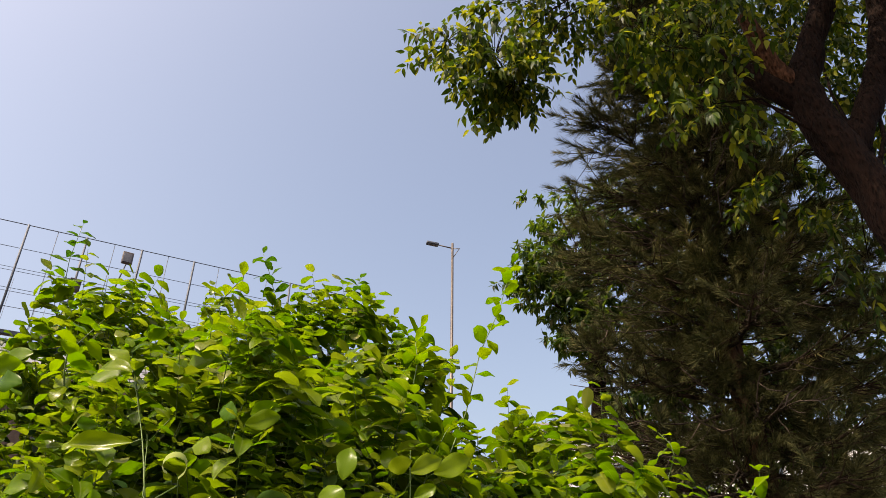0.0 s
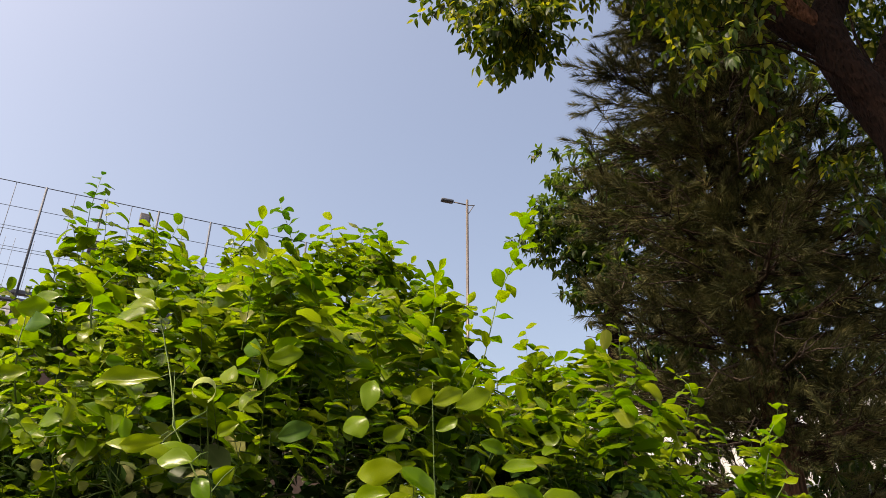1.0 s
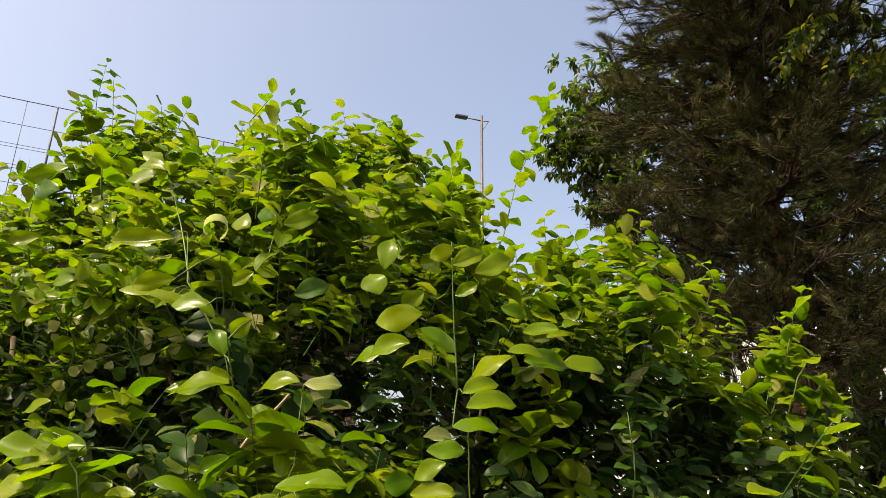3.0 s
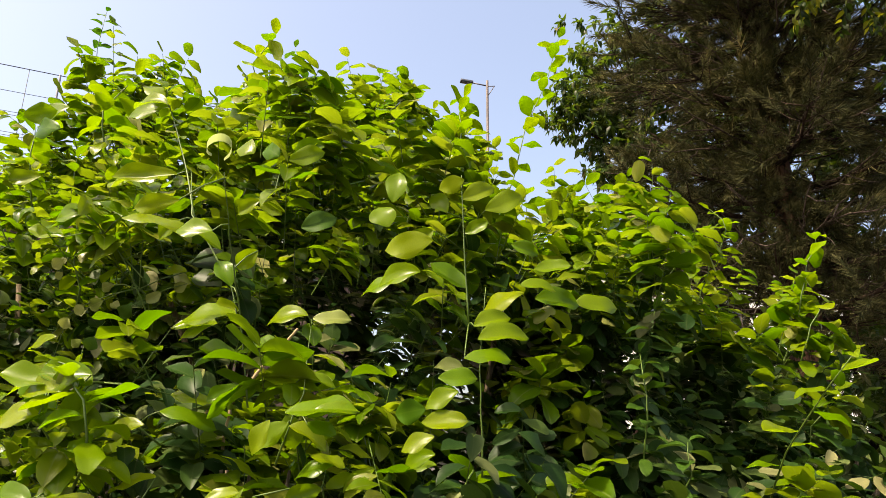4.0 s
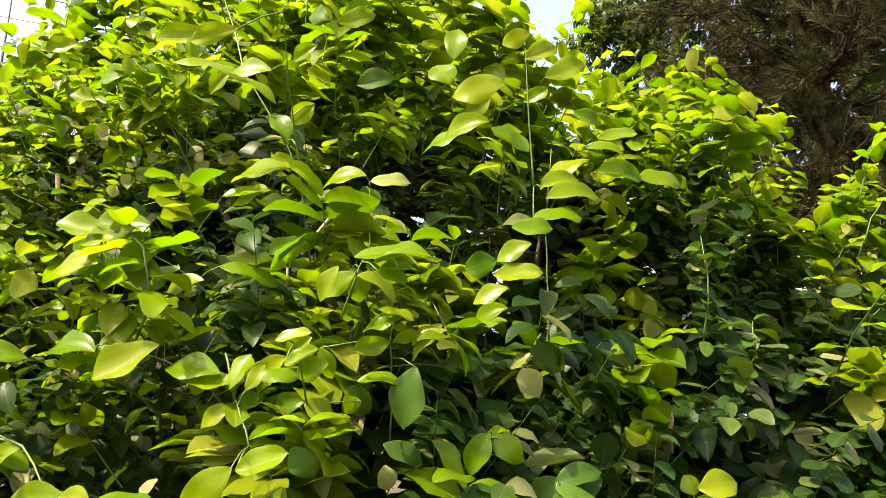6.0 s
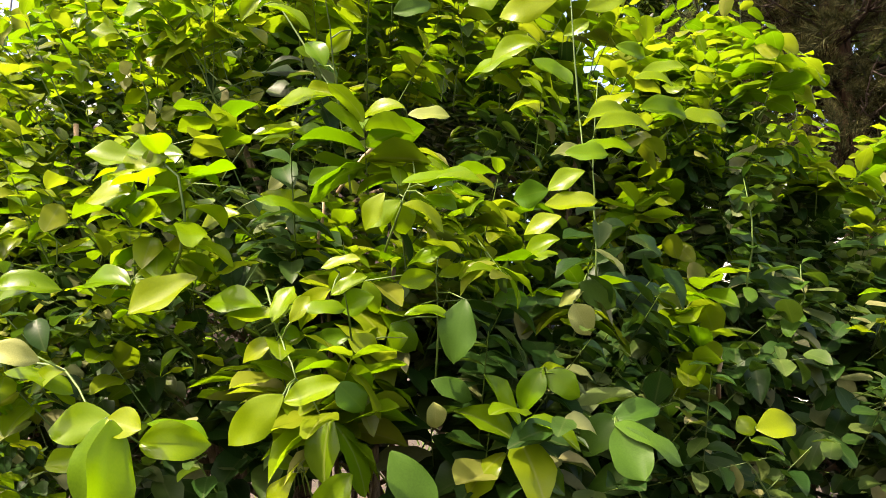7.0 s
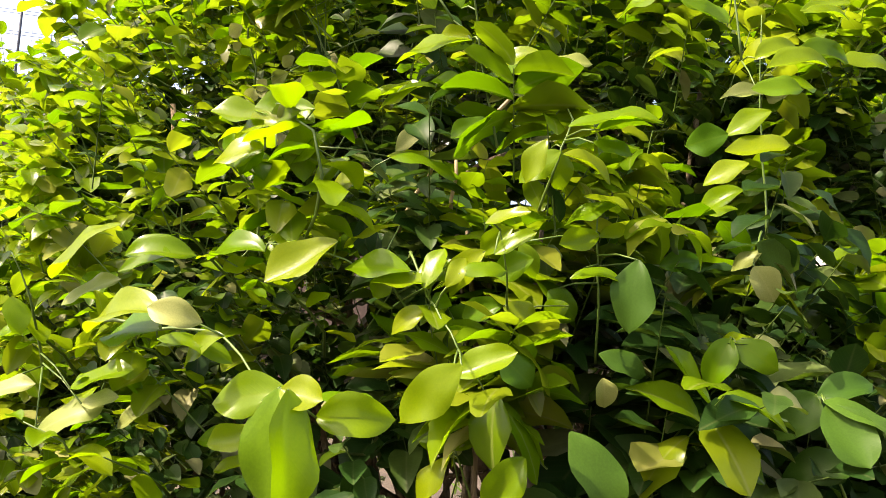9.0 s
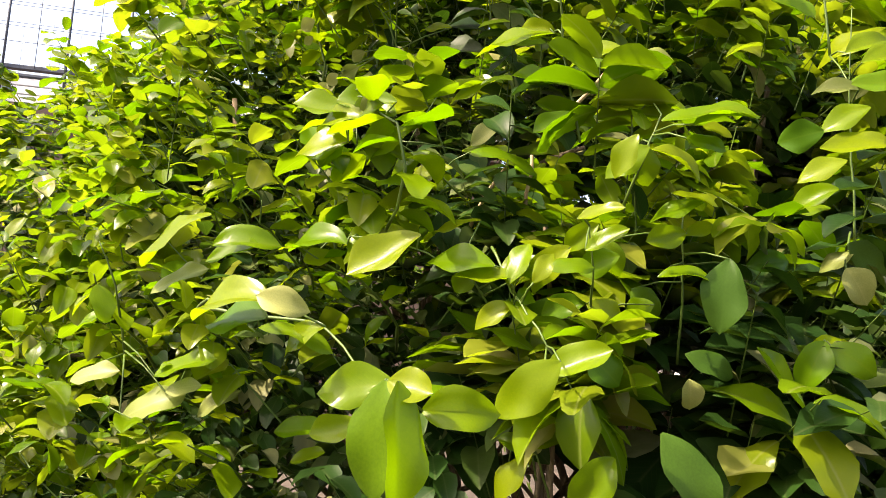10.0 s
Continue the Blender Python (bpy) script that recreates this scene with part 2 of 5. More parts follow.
def tube_into(bm, points, radii, sides=8, wobble=0.0):
    """A tube along points with a radius at each, closed at both ends."""
    pts = [Vector(p) for p in points]
    rings, side = [], Vector((1, 0.3, 0.1))
    for i, p in enumerate(pts):
        along = (pts[min(i + 1, len(pts) - 1)] - pts[max(i - 1, 0)]).normalized()
        u = along.cross(side).normalized()
        if u.length < 0.1:
            u = along.orthogonal().normalized()
        w = along.cross(u)
        ring = []
        for k in range(sides):
            a = 2 * math.pi * k / sides
            r = radii[i] * (1 + wobble * noise.noise(p * 2.3 + Vector((3 * math.cos(a), 3 * math.sin(a), 0))))
            ring.append(bm.verts.new(p + (u * math.cos(a) + w * math.sin(a)) * r))
        rings.append(ring)
    for a, b in zip(rings, rings[1:]):
        for k in range(sides):
            bm.faces.new((a[k], a[(k + 1) % sides], b[(k + 1) % sides], b[k]))
    bm.faces.new(rings[0])
    bm.faces.new(rings[-1][::-1])


def rugged_into(bm, points, radii, sides=20, rough=0.16, step=0.05):
    """A limb with a smooth axis and a rough, ridged bark surface."""
    pts = [Vector(p) for p in points]
    axis, size = [], []
    for i in range(len(pts) - 1):
        p0, p1, p2, p3 = pts[max(i - 1, 0)], pts[i], pts[i + 1], pts[min(i + 2, len(pts) - 1)]
        n = max(2, int((p2 - p1).length / step))
        for k in range(n + (i == len(pts) - 2)):
            s = k / n
            axis.append(0.5 * (2 * p1 + (p2 - p0) * s + (2 * p0 - 5 * p1 + 4 * p2 - p3) * s ** 2 + (3 * p1 - p0 - 3 * p2 + p3) * s ** 3))
            size.append(radii[i] + (radii[i + 1] - radii[i]) * s)
    rings = []
    for i, p in enumerate(axis):
        along = (axis[min(i + 1, len(axis) - 1)] - axis[max(i - 1, 0)]).normalized()
        u = along.cross(Vector((1, 0.3, 0.1))).normalized()
        w = along.cross(u)
        ring = []
        for k in range(sides):
            a = 2 * math.pi * k / sides
            out = u * math.cos(a) + w * math.sin(a)
            q = p + out * size[i]
            r = size[i] * (1 + rough * (noise.noise(q * 4.0) + 0.55 * noise.noise(Vector((q.x * 18, q.y * 18, q.z * 7))) + 0.3 * noise.noise(q * 34.0)))
            ring.append(bm.verts.new(p + out * r))
        rings.append(ring)
    for a, b in zip(rings, rings[1:]):
        for k in range(sides):
            bm.faces.new((a[k], a[(k + 1) % sides], b[(k + 1) % sides], b[k]))
    bm.faces.new(rings[0])
    bm.faces.new(rings[-1][::-1])


def bent(a, b, n, sag=0.0, jitter=0.0, seed=0):
    """Points from a to b, lifted by sag in the middle and jittered."""
    r = random.Random(seed)
    a, b = Vector(a), Vector(b)
    out = []
    for i in range(n):
        s = i / (n - 1)
        p = a.lerp(b, s) + Vector((0, 0, sag * 4 * s * (1 - s)))
        if 0 < i < n - 1:
            p += Vector((r.uniform(-1, 1), r.uniform(-1, 1), r.uniform(-1, 1))) * jitter
        out.append(p)
    return out


def leaf_form(outline, width, fold, droop, twist=0.0, wave=0.0, roll=None):
    """A leaf blade 1 long along y, its upper face to +z: vertices, faces and UVs. outline: (way from foot to tip, half width).
    roll: how far the rim turns down from the fold; given, each half has an inner and an outer strip."""
    n = len(outline) + 1
    ways = [0.0] + [v for v, _ in outline] + [1.0]
    uneven = 0.09 if n > 6 else 0.0       # finer blades have slightly uneven margins
    verts, uvs, faces, rib = [], [], [], []

    def along(v, shift=0.0):
        return v * (1 - 0.12 * abs(droop) * v) - shift, -droop * v * v

    for v in ways:
        rib.append(len(verts))
        verts.append(np.array([0.0, *along(v)]))
        uvs.append((0.5, v))
    for s, sign in enumerate((-1, 1)):
        lines = []
        for share in ((1.0,) if roll is None else (0.55, 1.0)):
            line = []
            for v, w in outline:
                h = w * width * 0.5 * share * (1 + uneven * math.sin(v * 8 + s * 2.3 + droop * 12))
                rim = 0.0 if roll is None or share < 1 else roll * h * (0.6 + 0.4 * math.sin(v * 5 + s * 2.5))
                lift = h * fold + wave * math.sin(v * 9 + s * 2) * h * share + sign * twist * h * v - rim
                y, z = along(v, 0.02 * share)
                line.append(len(verts))
                verts.append(np.array([sign * h, y, z + lift]))
                uvs.append((0.5 + sign * 0.5 * w * share, v))
            lines.append(line)
        rows = [(rib[0], rib[1], lines[0][0]), (rib[n - 1], rib[n], lines[0][-1])]
        rows += [(rib[i + 1], rib[i + 2], lines[0][i + 1], lines[0][i]) for i in range(n - 2)]
        if len(lines) > 1:
            rows += [(rib[0], lines[0][0], lines[1][0]), (lines[0][-1], rib[n], lines[1][-1])]
            rows += [(lines[0][i], lines[0][i + 1], lines[1][i + 1], lines[1][i]) for i in range(n - 2)]
        faces += [r[::-1 if s else 1] for r in rows]
    return np.array(verts), faces, np.array(uvs)


OVAL = ((0.12, 0.45), (0.36, 0.90), (0.64, 1.0), (0.87, 0.78), (0.975, 0.40))
OVAL_PLAIN = ((0.14, 0.45), (0.42, 0.93), (0.70, 1.0), (0.94, 0.58))
OVAL_ROUGH = ((0.2, 0.6), (0.55, 1.0), (0.9, 0.6))


def rounded(sections, skew=0.85):
    """The outline of a blunt, rounded leaf, broadest past its middle."""
    ways = [(1 - math.cos(math.pi * i / (sections + 1))) / 2 for i in range(1, sections + 1)]
    return tuple((v, (1 - abs(2 * v ** (1 / skew) - 1) ** 2.1) ** 0.74) for v in ways)


OVAL_MID, OVAL_FINE, OVAL_SMOOTH = rounded(6), rounded(7), rounded(14)
LANCE_ROUGH = ((0.2, 0.7), (0.45, 1.0), (0.8, 0.5))
hedge_forms = [leaf_form(OVAL, 0.64, 0.30, 0.24, 0.0, 0.12, 0.45), leaf_form(OVAL, 0.58, 0.50, 0.45, 0.15, 0.10, 0.6), leaf_form(OVAL, 0.66, 0.16, 0.16, -0.2, 0.18, 0.35),
               leaf_form(OVAL, 0.60, 0.42, -0.12, 0.2, 0.15, 0.2), leaf_form(OVAL, 0.62, 0.05, 0.34, 0.15, 0.16, 0.6), leaf_form(OVAL, 0.56, 0.62, 0.30, -0.1, 0.12, 0.3), leaf_form(OVAL, 0.64, 0.25, 0.60, 0.1, 0.14, 0.5)]
plain_forms = [leaf_form(OVAL_PLAIN, 0.64, 0.25, 0.18), leaf_form(OVAL_PLAIN, 0.56, 0.55, 0.50, 0.15), leaf_form(OVAL_PLAIN, 0.66, 0.10, 0.05, -0.2, 0.08), leaf_form(OVAL_PLAIN, 0.60, -0.15, 0.30, 0.1, 0.1)]
rough_forms = [leaf_form(OVAL_ROUGH, 0.64, 0.2, 0.2), leaf_form(OVAL_ROUGH, 0.6, 0.4, 0.4, 0.1)]
BENDS = ((0.42, 0.20, 0.10, 0.12, 0.35), (0.62, 0.34, 0.14, 0.10, 0.4), (0.30, 0.30, -0.18, 0.16, 0.3), (0.55, -0.10, 0.2, 0.12, 0.2), (0.75, 0.40, 0.0, 0.12, 0.35), (0.26, 0.46, 0.14, 0.16, 0.4))
mid_forms = [leaf_form(OVAL_MID, 0.62, *bend[:4]) for bend in BENDS]
near_forms = [leaf_form(OVAL_FINE, 0.60, *bend) for bend in BENDS]
shoot_forms = [leaf_form(OVAL_SMOOTH, 0.60, *bend) for bend in BENDS]
lance_forms = [leaf_form(LANCE_ROUGH, 0.42, 0.3, 0.25), leaf_form(LANCE_ROUGH, 0.46, 0.2, 0.45, 0.1), leaf_form(LANCE_ROUGH, 0.40, 0.4, 0.1, -0.1)]


def mesh_from(name, verts, loops, counts, uvs, material):
    mesh = bpy.data.meshes.new(name)
    mesh.vertices.add(len(verts))
    mesh.vertices.foreach_set("co", np.ascontiguousarray(verts, np.float32).ravel())
    mesh.loops.add(len(loops))
    mesh.loops.foreach_set("vertex_index", np.ascontiguousarray(loops, np.int32))
    mesh.polygons.add(len(counts))
    starts = np.concatenate([[0], np.cumsum(counts)[:-1]])
    mesh.polygons.foreach_set("loop_start", np.ascontiguousarray(starts, np.int32))
    mesh.polygons.foreach_set("loop_total", np.ascontiguousarray(counts, np.int32))
    if uvs is not None:
        layer = mesh.uv_layers.new(name="UVMap")
        layer.data.foreach_set("uv", np.ascontiguousarray(uvs[loops], np.float32).ravel())
    mesh.update(calc_edges=True)
    mesh.validate()
    mesh.shade_smooth()
    mesh.materials.append(material)
    return mesh


def scatter(name, forms, place, along, normal, size, material):
    """One mesh of many leaves: for each a place, the way that it points, its upper face's normal and its length."""
    y = unit(along)
    z = unit(normal - (normal * y).sum(1, keepdims=True) * y)
    x = np.cross(y, z)
    which = np.arange(len(place)) % len(forms)
    vs, ls, cs, us, off = [], [], [], [], 0
    for k, (fv, ff, fu) in enumerate(forms):
        sel = which == k
        n = int(sel.sum())
        if not n:
            continue
        s = size[sel][:, None, None]
        v = fv[None, :, 0, None] * x[sel][:, None] + fv[None, :, 1, None] * y[sel][:, None] + fv[None, :, 2, None] * z[sel][:, None]
        v = v * s + place[sel][:, None]
        loop = np.concatenate([np.array(f) for f in ff])
        cnt = np.array([len(f) for f in ff])
        ls.append((loop[None] + (off + np.arange(n) * len(fv))[:, None]).ravel())
        cs.append(np.tile(cnt, n))
        us.append(np.tile(fu, (n, 1)))
        vs.append(v.reshape(-1, 3))
        off += n * len(fv)
    return mesh_from(name, np.concatenate(vs), np.concatenate(ls), np.concatenate(cs), np.concatenate(us), material)


def sticks(name, a, b, ra, rb, material):
    """One mesh of many thin three-sided sticks from a to b."""
    n = len(a)
    d = unit(b - a)
    u = unit(np.cross(d, np.array([0.31, 0.2, 0.93])))
    w = np.cross(d, u)
    ring = []
    for p, r in ((a, ra), (b, rb)):
        for k in range(3):
            t = 2 * math.pi * k / 3
            ring.append(p + (u * math.cos(t) + w * math.sin(t)) * np.reshape(r, (-1, 1)))
    verts = np.stack(ring, 1).reshape(-1, 3)
    quad = np.array([0, 1, 4, 3, 1, 2, 5, 4, 2, 0, 3, 5])
    loops = (quad[None] + (np.arange(n) * 6)[:, None]).ravel()
    return mesh_from(name, verts, loops, np.full(3 * n, 4), np.zeros((len(verts), 2)), material)


def leafy(base, way, length, count, size, rise=0.25, spread=1.0, hang=0.15, first=0.2, outward=None, flat=False):
    """Leaves set round many straight shoots at once: places, directions, normals and sizes."""
    m = len(base)
    way = unit(way)
    u = unit(np.cross(way, np.array([0.2, 0.1, 0.97])))
    w = np.cross(way, u)
    k = np.arange(count)
    s = first + (1 - first) * k / max(count - 1, 1)
    if flat:    # leaflets in two ranks
        phase = k[None] * math.pi + rng.normal(0, 0.45, (m, count))
    else:
        phase = rng.uniform(0, 6.28, (m, 1)) + k[None] * radians(137.5) + rng.normal(0, 0.25, (m, count))
    out = np.cos(phase)[..., None] * u[:, None] + np.sin(phase)[..., None] * w[:, None]
    place = base[:, None] + way[:, None] * (s[None, :, None] * length[:, None, None])
    place[..., 2] += (rise * 0.15) * (s[None] ** 2) * length[:, None]
    tipward = np.where(k == count - 1, 1.1, 0.35)[None, :, None]
    along = out * spread + way[:, None] * tipward + rng.normal(0, 0.22, (m, count, 3)) + np.array([0, 0, -hang])
    lean = 0.35 * way if outward is None else outward
    normal = np.array([0, 0, 1.0]) + lean[:, None] + rng.normal(0, 0.17, (m, 1, 3)) + rng.normal(0, 0.12, (m, count, 3))
    sz = size[:, None] * (0.72 + 0.5 * np.sin(np.pi * (0.15 + 0.75 * s))[None] * rng.uniform(0.75, 1.15, (m, count)))
    return place.reshape(-1, 3), along.reshape(-1, 3), normal.reshape(-1, 3), sz.ravel()


def bearing(az, el, far, eye=(0.04, 0.02, 1.61)):
    """The place at azimuth az, elevation el and level distance far from the walk's start."""
    a = radians(az)
    return Vector((eye[0] + far * math.sin(a), eye[1] + far * math.cos(a), eye[2] + far * math.tan(radians(el))))

# ---- ground ----
bm = bmesh.new()
bmesh.ops.create_grid(bm, x_segments=60, y_segments=60, size=1.0)
for v in bm.verts:
    far = max(abs(v.co.x), abs(v.co.y))
    v.co *= 12 if far < 0.7 else 12 * math.exp((far - 0.7) * 17.5)
    v.co.z = 0.0
ground = part("ground", bm, soil_mat, None)
tagged(ground, "bare brown garden soil running out to the distance", "ground", kind="structure")

bm = bmesh.new()
box_into(bm, (16.0, 1.4, 0.05), pose(2.0, 5.3, 0.028), 0.008)
path_far = part("pavement", bm, paving_mat, None, smooth=False)
tagged(path_far, "pale concrete path behind the hedge", "path", kind="structure")

n = 3000
gp = np.stack([rng.uniform(-6, 12, n), rng.uniform(7.0, 22, n), np.zeros(n)], 1)
ga = np.stack([rng.normal(0, 0.35, n), rng.normal(0, 0.35, n), np.ones(n)], 1)
grass = attach("grass", scatter("grass", [leaf_form(((0.3, 1.0), (0.7, 0.7)), 0.16, 0.3, 0.3)], gp, ga, rng.normal(0, 1, (n, 3)), rng.uniform(0.08, 0.22, n), grass_mat), None)
tagged(grass, "bright green uneven grass on the ground", "grass", kind="stuff")

# ---- hedge ----
# the hedge's rounded masses: middle, half sizes
MASSES = [((-0.58, 2.82, 0.85), (1.24, 1.75, 1.51)), ((-0.62, 2.9, 0.9), (1.0, 1.2, 1.76)), ((0.60, 2.95, 0.85), (0.88, 1.22, 1.12)), ((-1.9, 2.5, 0.92), (0.85, 1.0, 1.08)),
          ((0.36, 2.72, 0.85), (0.55, 1.2, 1.27)), ((-0.42, 1.71, 0.98), (0.72, 0.60, 0.46)),
          ((-1.15, 2.32, 0.88), (0.58, 0.75, 1.60))]
hedge = thing("hedge", "dense glossy green hedge bush with yellow-green new shoots", "hedge", (-0.6, 2.5, 0))


def hedge_spots(count, low, high):
    """Places in the hedge's leafy shell, with the way outward. low, high: depth, 1 at the surface."""
    out_p, out_n = [], []
    areas = np.array([r[0] * r[1] + r[1] * r[2] + r[0] * r[2] for _, r in MASSES])
    for i, (c, r) in enumerate(MASSES):
        n = int(count * areas[i] / areas.sum())
        c, r = np.array(c), np.array(r)
        d = unit(rng.normal(0, 1, (n, 3)))
        lump = np.array([noise.noise(Vector(c + r * v) * 2.0) * 0.09 + noise.noise(Vector(c + r * v) * 5.0) * 0.09 for v in d])
        f = rng.uniform(low, high, n) + lump
        # a shaded hollow runs along the front below the top growth
        height = c[2] + r[2] * d[:, 2]
        hollow = np.exp(-((height - 1.63) / 0.11) ** 2) * (d[:, 1] < 0) * (c[0] + r[0] * d[:, 0] > -0.85)
        f -= 0.11 * hollow
        p = c + r * d * f[:, None]
        keep = p[:, 2] > 0.25
        for j, (c2, r2) in enumerate(MASSES):
            if j != i:
                keep &= (((p - c2) / np.array(r2)) ** 2).sum(1) > 0.55
        # the far side is thinner
        keep &= (p[:, 1] < 3.0) | (rng.uniform(0, 1, n) < 0.40)
        # the leafy front leans back above, and lies further back to the right
        keep &= p[:, 1] > 1.18 + 0.36 * np.clip(p[:, 0] + 0.38, 0, 0.7) + 0.30 * np.clip(p[:, 2] - 1.55, 0, 0.6)
        # a gap at the front where bare stems show
        keep &= (np.abs(p[:, 0] + 0.37) > 0.07) | (p[:, 2] > 1.16) | (p[:, 1] > 2.0)
        keep &= (p[:, 2] > 0.85) | (rng.uniform(0, 1, n) < 0.2)
        out_p.append(p[keep])
        out_n.append(unit(d / r)[keep])
    return np.concatenate(out_p), np.concatenate(out_n)


def hedge_layer(name, count, low, high, leaves, size, material, label, upward=0.7, length=(0.10, 0.24), lean=0.5, clump=-9.0, out=0.8, flat=True, sunny=False, forms=hedge_forms, hang=0.16):
    p, n = hedge_spots(count, low, high)
    keep = np.array([noise.noise(Vector(v) * 6.5) for v in p]) > clump
    if sunny:   # new growth thick on the sunny side and top, thinned elsewhere to imitate shade
        keep &= n @ np.array([-0.62, -0.42, 0.6]) > rng.uniform(-0.10, 0.5, len(p))
        middle = (np.abs(p[:, 0]) < 0.22) & (p[:, 2] > 1.42)
        keep &= (p[:, 0] < -0.15) | (p[:, 2] > 1.7) | (rng.uniform(0, 1, len(p)) < np.where(middle, 0.65, 0.25))
        keep &= (p[:, 0] < 0.30) | (rng.uniform(0, 1, len(p)) < 0.45)
        keep &= (p[:, 0] < -0.02) | (p[:, 2] > 1.52) | (rng.uniform(0, 1, len(p)) < 0.3)   # little new growth low on the right, which darkens it like shade
        keep &= (np.abs(p[:, 2] - 1.63) > 0.14) | (p[:, 1] > 2.0) | (p[:, 0] < -0.85) | (rng.uniform(0, 1, len(p)) < np.where(middle, 0.5, 0.12))
    p, n = p[keep], n[keep]
    way = n * out + np.array([0, 0, upward]) + rng.normal(0, 0.3, p.shape)
    ln = rng.uniform(*length, len(p))
    sz = rng.uniform(*size, len(p)) * (1.0 + 0.16 * np.clip((p[:, 1] - 1.3) / 0.6, 0, 1) + 0.15 * (p[:, 2] < 1.45) * (p[:, 0] > -0.5))   # the largest leaves low down and at the top
    sz *= 1.0 - 0.24 * np.clip((-0.55 - p[:, 0]) / 0.25, 0, 1)      # smaller on the sunny side
    level = n * np.array([lean, lean, 0])
    near = (p[:, 1] < (1.75 if forms is hedge_forms else 1.62)) & (p[:, 2] < 2.2)
    for sel, shapes in ((near, near_forms if forms is hedge_forms else mid_forms), (~near, forms)):
        if sel.any():
            attach(name, scatter(name, shapes, *leafy(p[sel], way[sel], ln[sel], leaves, sz[sel], hang=hang, outward=level[sel], flat=flat), material), hedge, label, "stuff")
    w = unit(way)
    attach("brushwood", sticks("brushwood", p - w * 0.05, p + w * ln[:, None], np.full(len(p), 0.0014), np.full(len(p), 0.0007), twig_green), hedge, "thin green twigs", "stuff")


hedge_layer("new_foliage", 25000, 0.97, 1.09, 9, (0.040, 0.073), leaf_young, "yellow-green new leaves", 0.25, (0.07, 0.14), 0.12, -0.03, sunny=True)
hedge_layer("new_foliage", 5000, 0.95, 1.06, 10, (0.034, 0.064), leaf_young, "yellow-green leaves on upright leaders", 1.0, (0.10, 0.24), 0.25, 0.02, 0.4, False, True)
hedge_layer("foliage", 24000, 0.68, 0.95, 9, (0.030, 0.062), leaf_old, "dark glossy green older leaves, darkened further for shaded gaps", 0.1, (0.10, 0.2), 0.4, -0.08, forms=plain_forms, hang=0.3)
hedge_layer("inner_foliage", 9000, 0.42, 0.70, 8, (0.055, 0.085), leaf_old, "older leaves deep in the hedge, coloured darker for shade", 0.1, (0.10, 0.2), 0.6, forms=rough_forms, hang=0.3)

stem_rng = random.Random(3)
for (cx, cy, cz), (rx, ry, rz) in MASSES:
    for k in range(9):
        foot = Vector((cx + stem_rng.uniform(-0.35, 0.35) * rx, cy + stem_rng.uniform(-0.45, 0.3) * ry, -0.05))
        a = stem_rng.uniform(0, 6.28)
        head = Vector((cx + math.cos(a) * rx * 0.65, max(1.5, cy + math.sin(a) * ry * 0.65), cz + rz * stem_rng.uniform(0.0, 0.7)))
        bm = bmesh.new()
        pts = bent(foot, head, 7, 0.05, 0.05, k)
        tube_into(bm, pts, [0.024 - 0.003 * i for i in range(7)], 7, 0.15)
        for j in range(3, 6):
            q = pts[j] + Vector((stem_rng.uniform(-1, 1), stem_rng.uniform(-1, 0.6), stem_rng.uniform(0.1, 0.8))).normalized() * 0.45
            q.y = max(q.y, 1.45)
            tube_into(bm, bent(pts[j], q, 4, 0.02, 0.03, j), [0.011, 0.008, 0.006, 0.003], 5)
        part("stem", bm, stem_bark, hedge, "brown woody stem")

for k in range(7):
    x = -0.44 + 0.023 * k + stem_rng.uniform(-0.01, 0.01)
    y = 1.32 + stem_rng.uniform(-0.08, 0.12)
    bm = bmesh.new()
    tube_into(bm, bent((x + stem_rng.uniform(-0.1, 0.1), y + 0.1, -0.05), (x, y, 1.42), 9, 0, 0.022, 40 + k), [0.007, 0.0065, 0.006, 0.0055, 0.005, 0.005, 0.0045, 0.004, 0.003], 6)
    part("stem", bm, stem_bark, hedge, "thin brown upright stem")

near_meshes, old_meshes, green_meshes, sunlit_meshes = [], [], [], []
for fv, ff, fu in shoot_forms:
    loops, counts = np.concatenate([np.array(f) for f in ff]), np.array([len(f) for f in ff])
    for store, material in ((near_meshes, leaf_hero), (old_meshes, leaf_dull), (green_meshes, leaf_green), (sunlit_meshes, leaf_sunlit)):
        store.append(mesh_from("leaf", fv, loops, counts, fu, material))


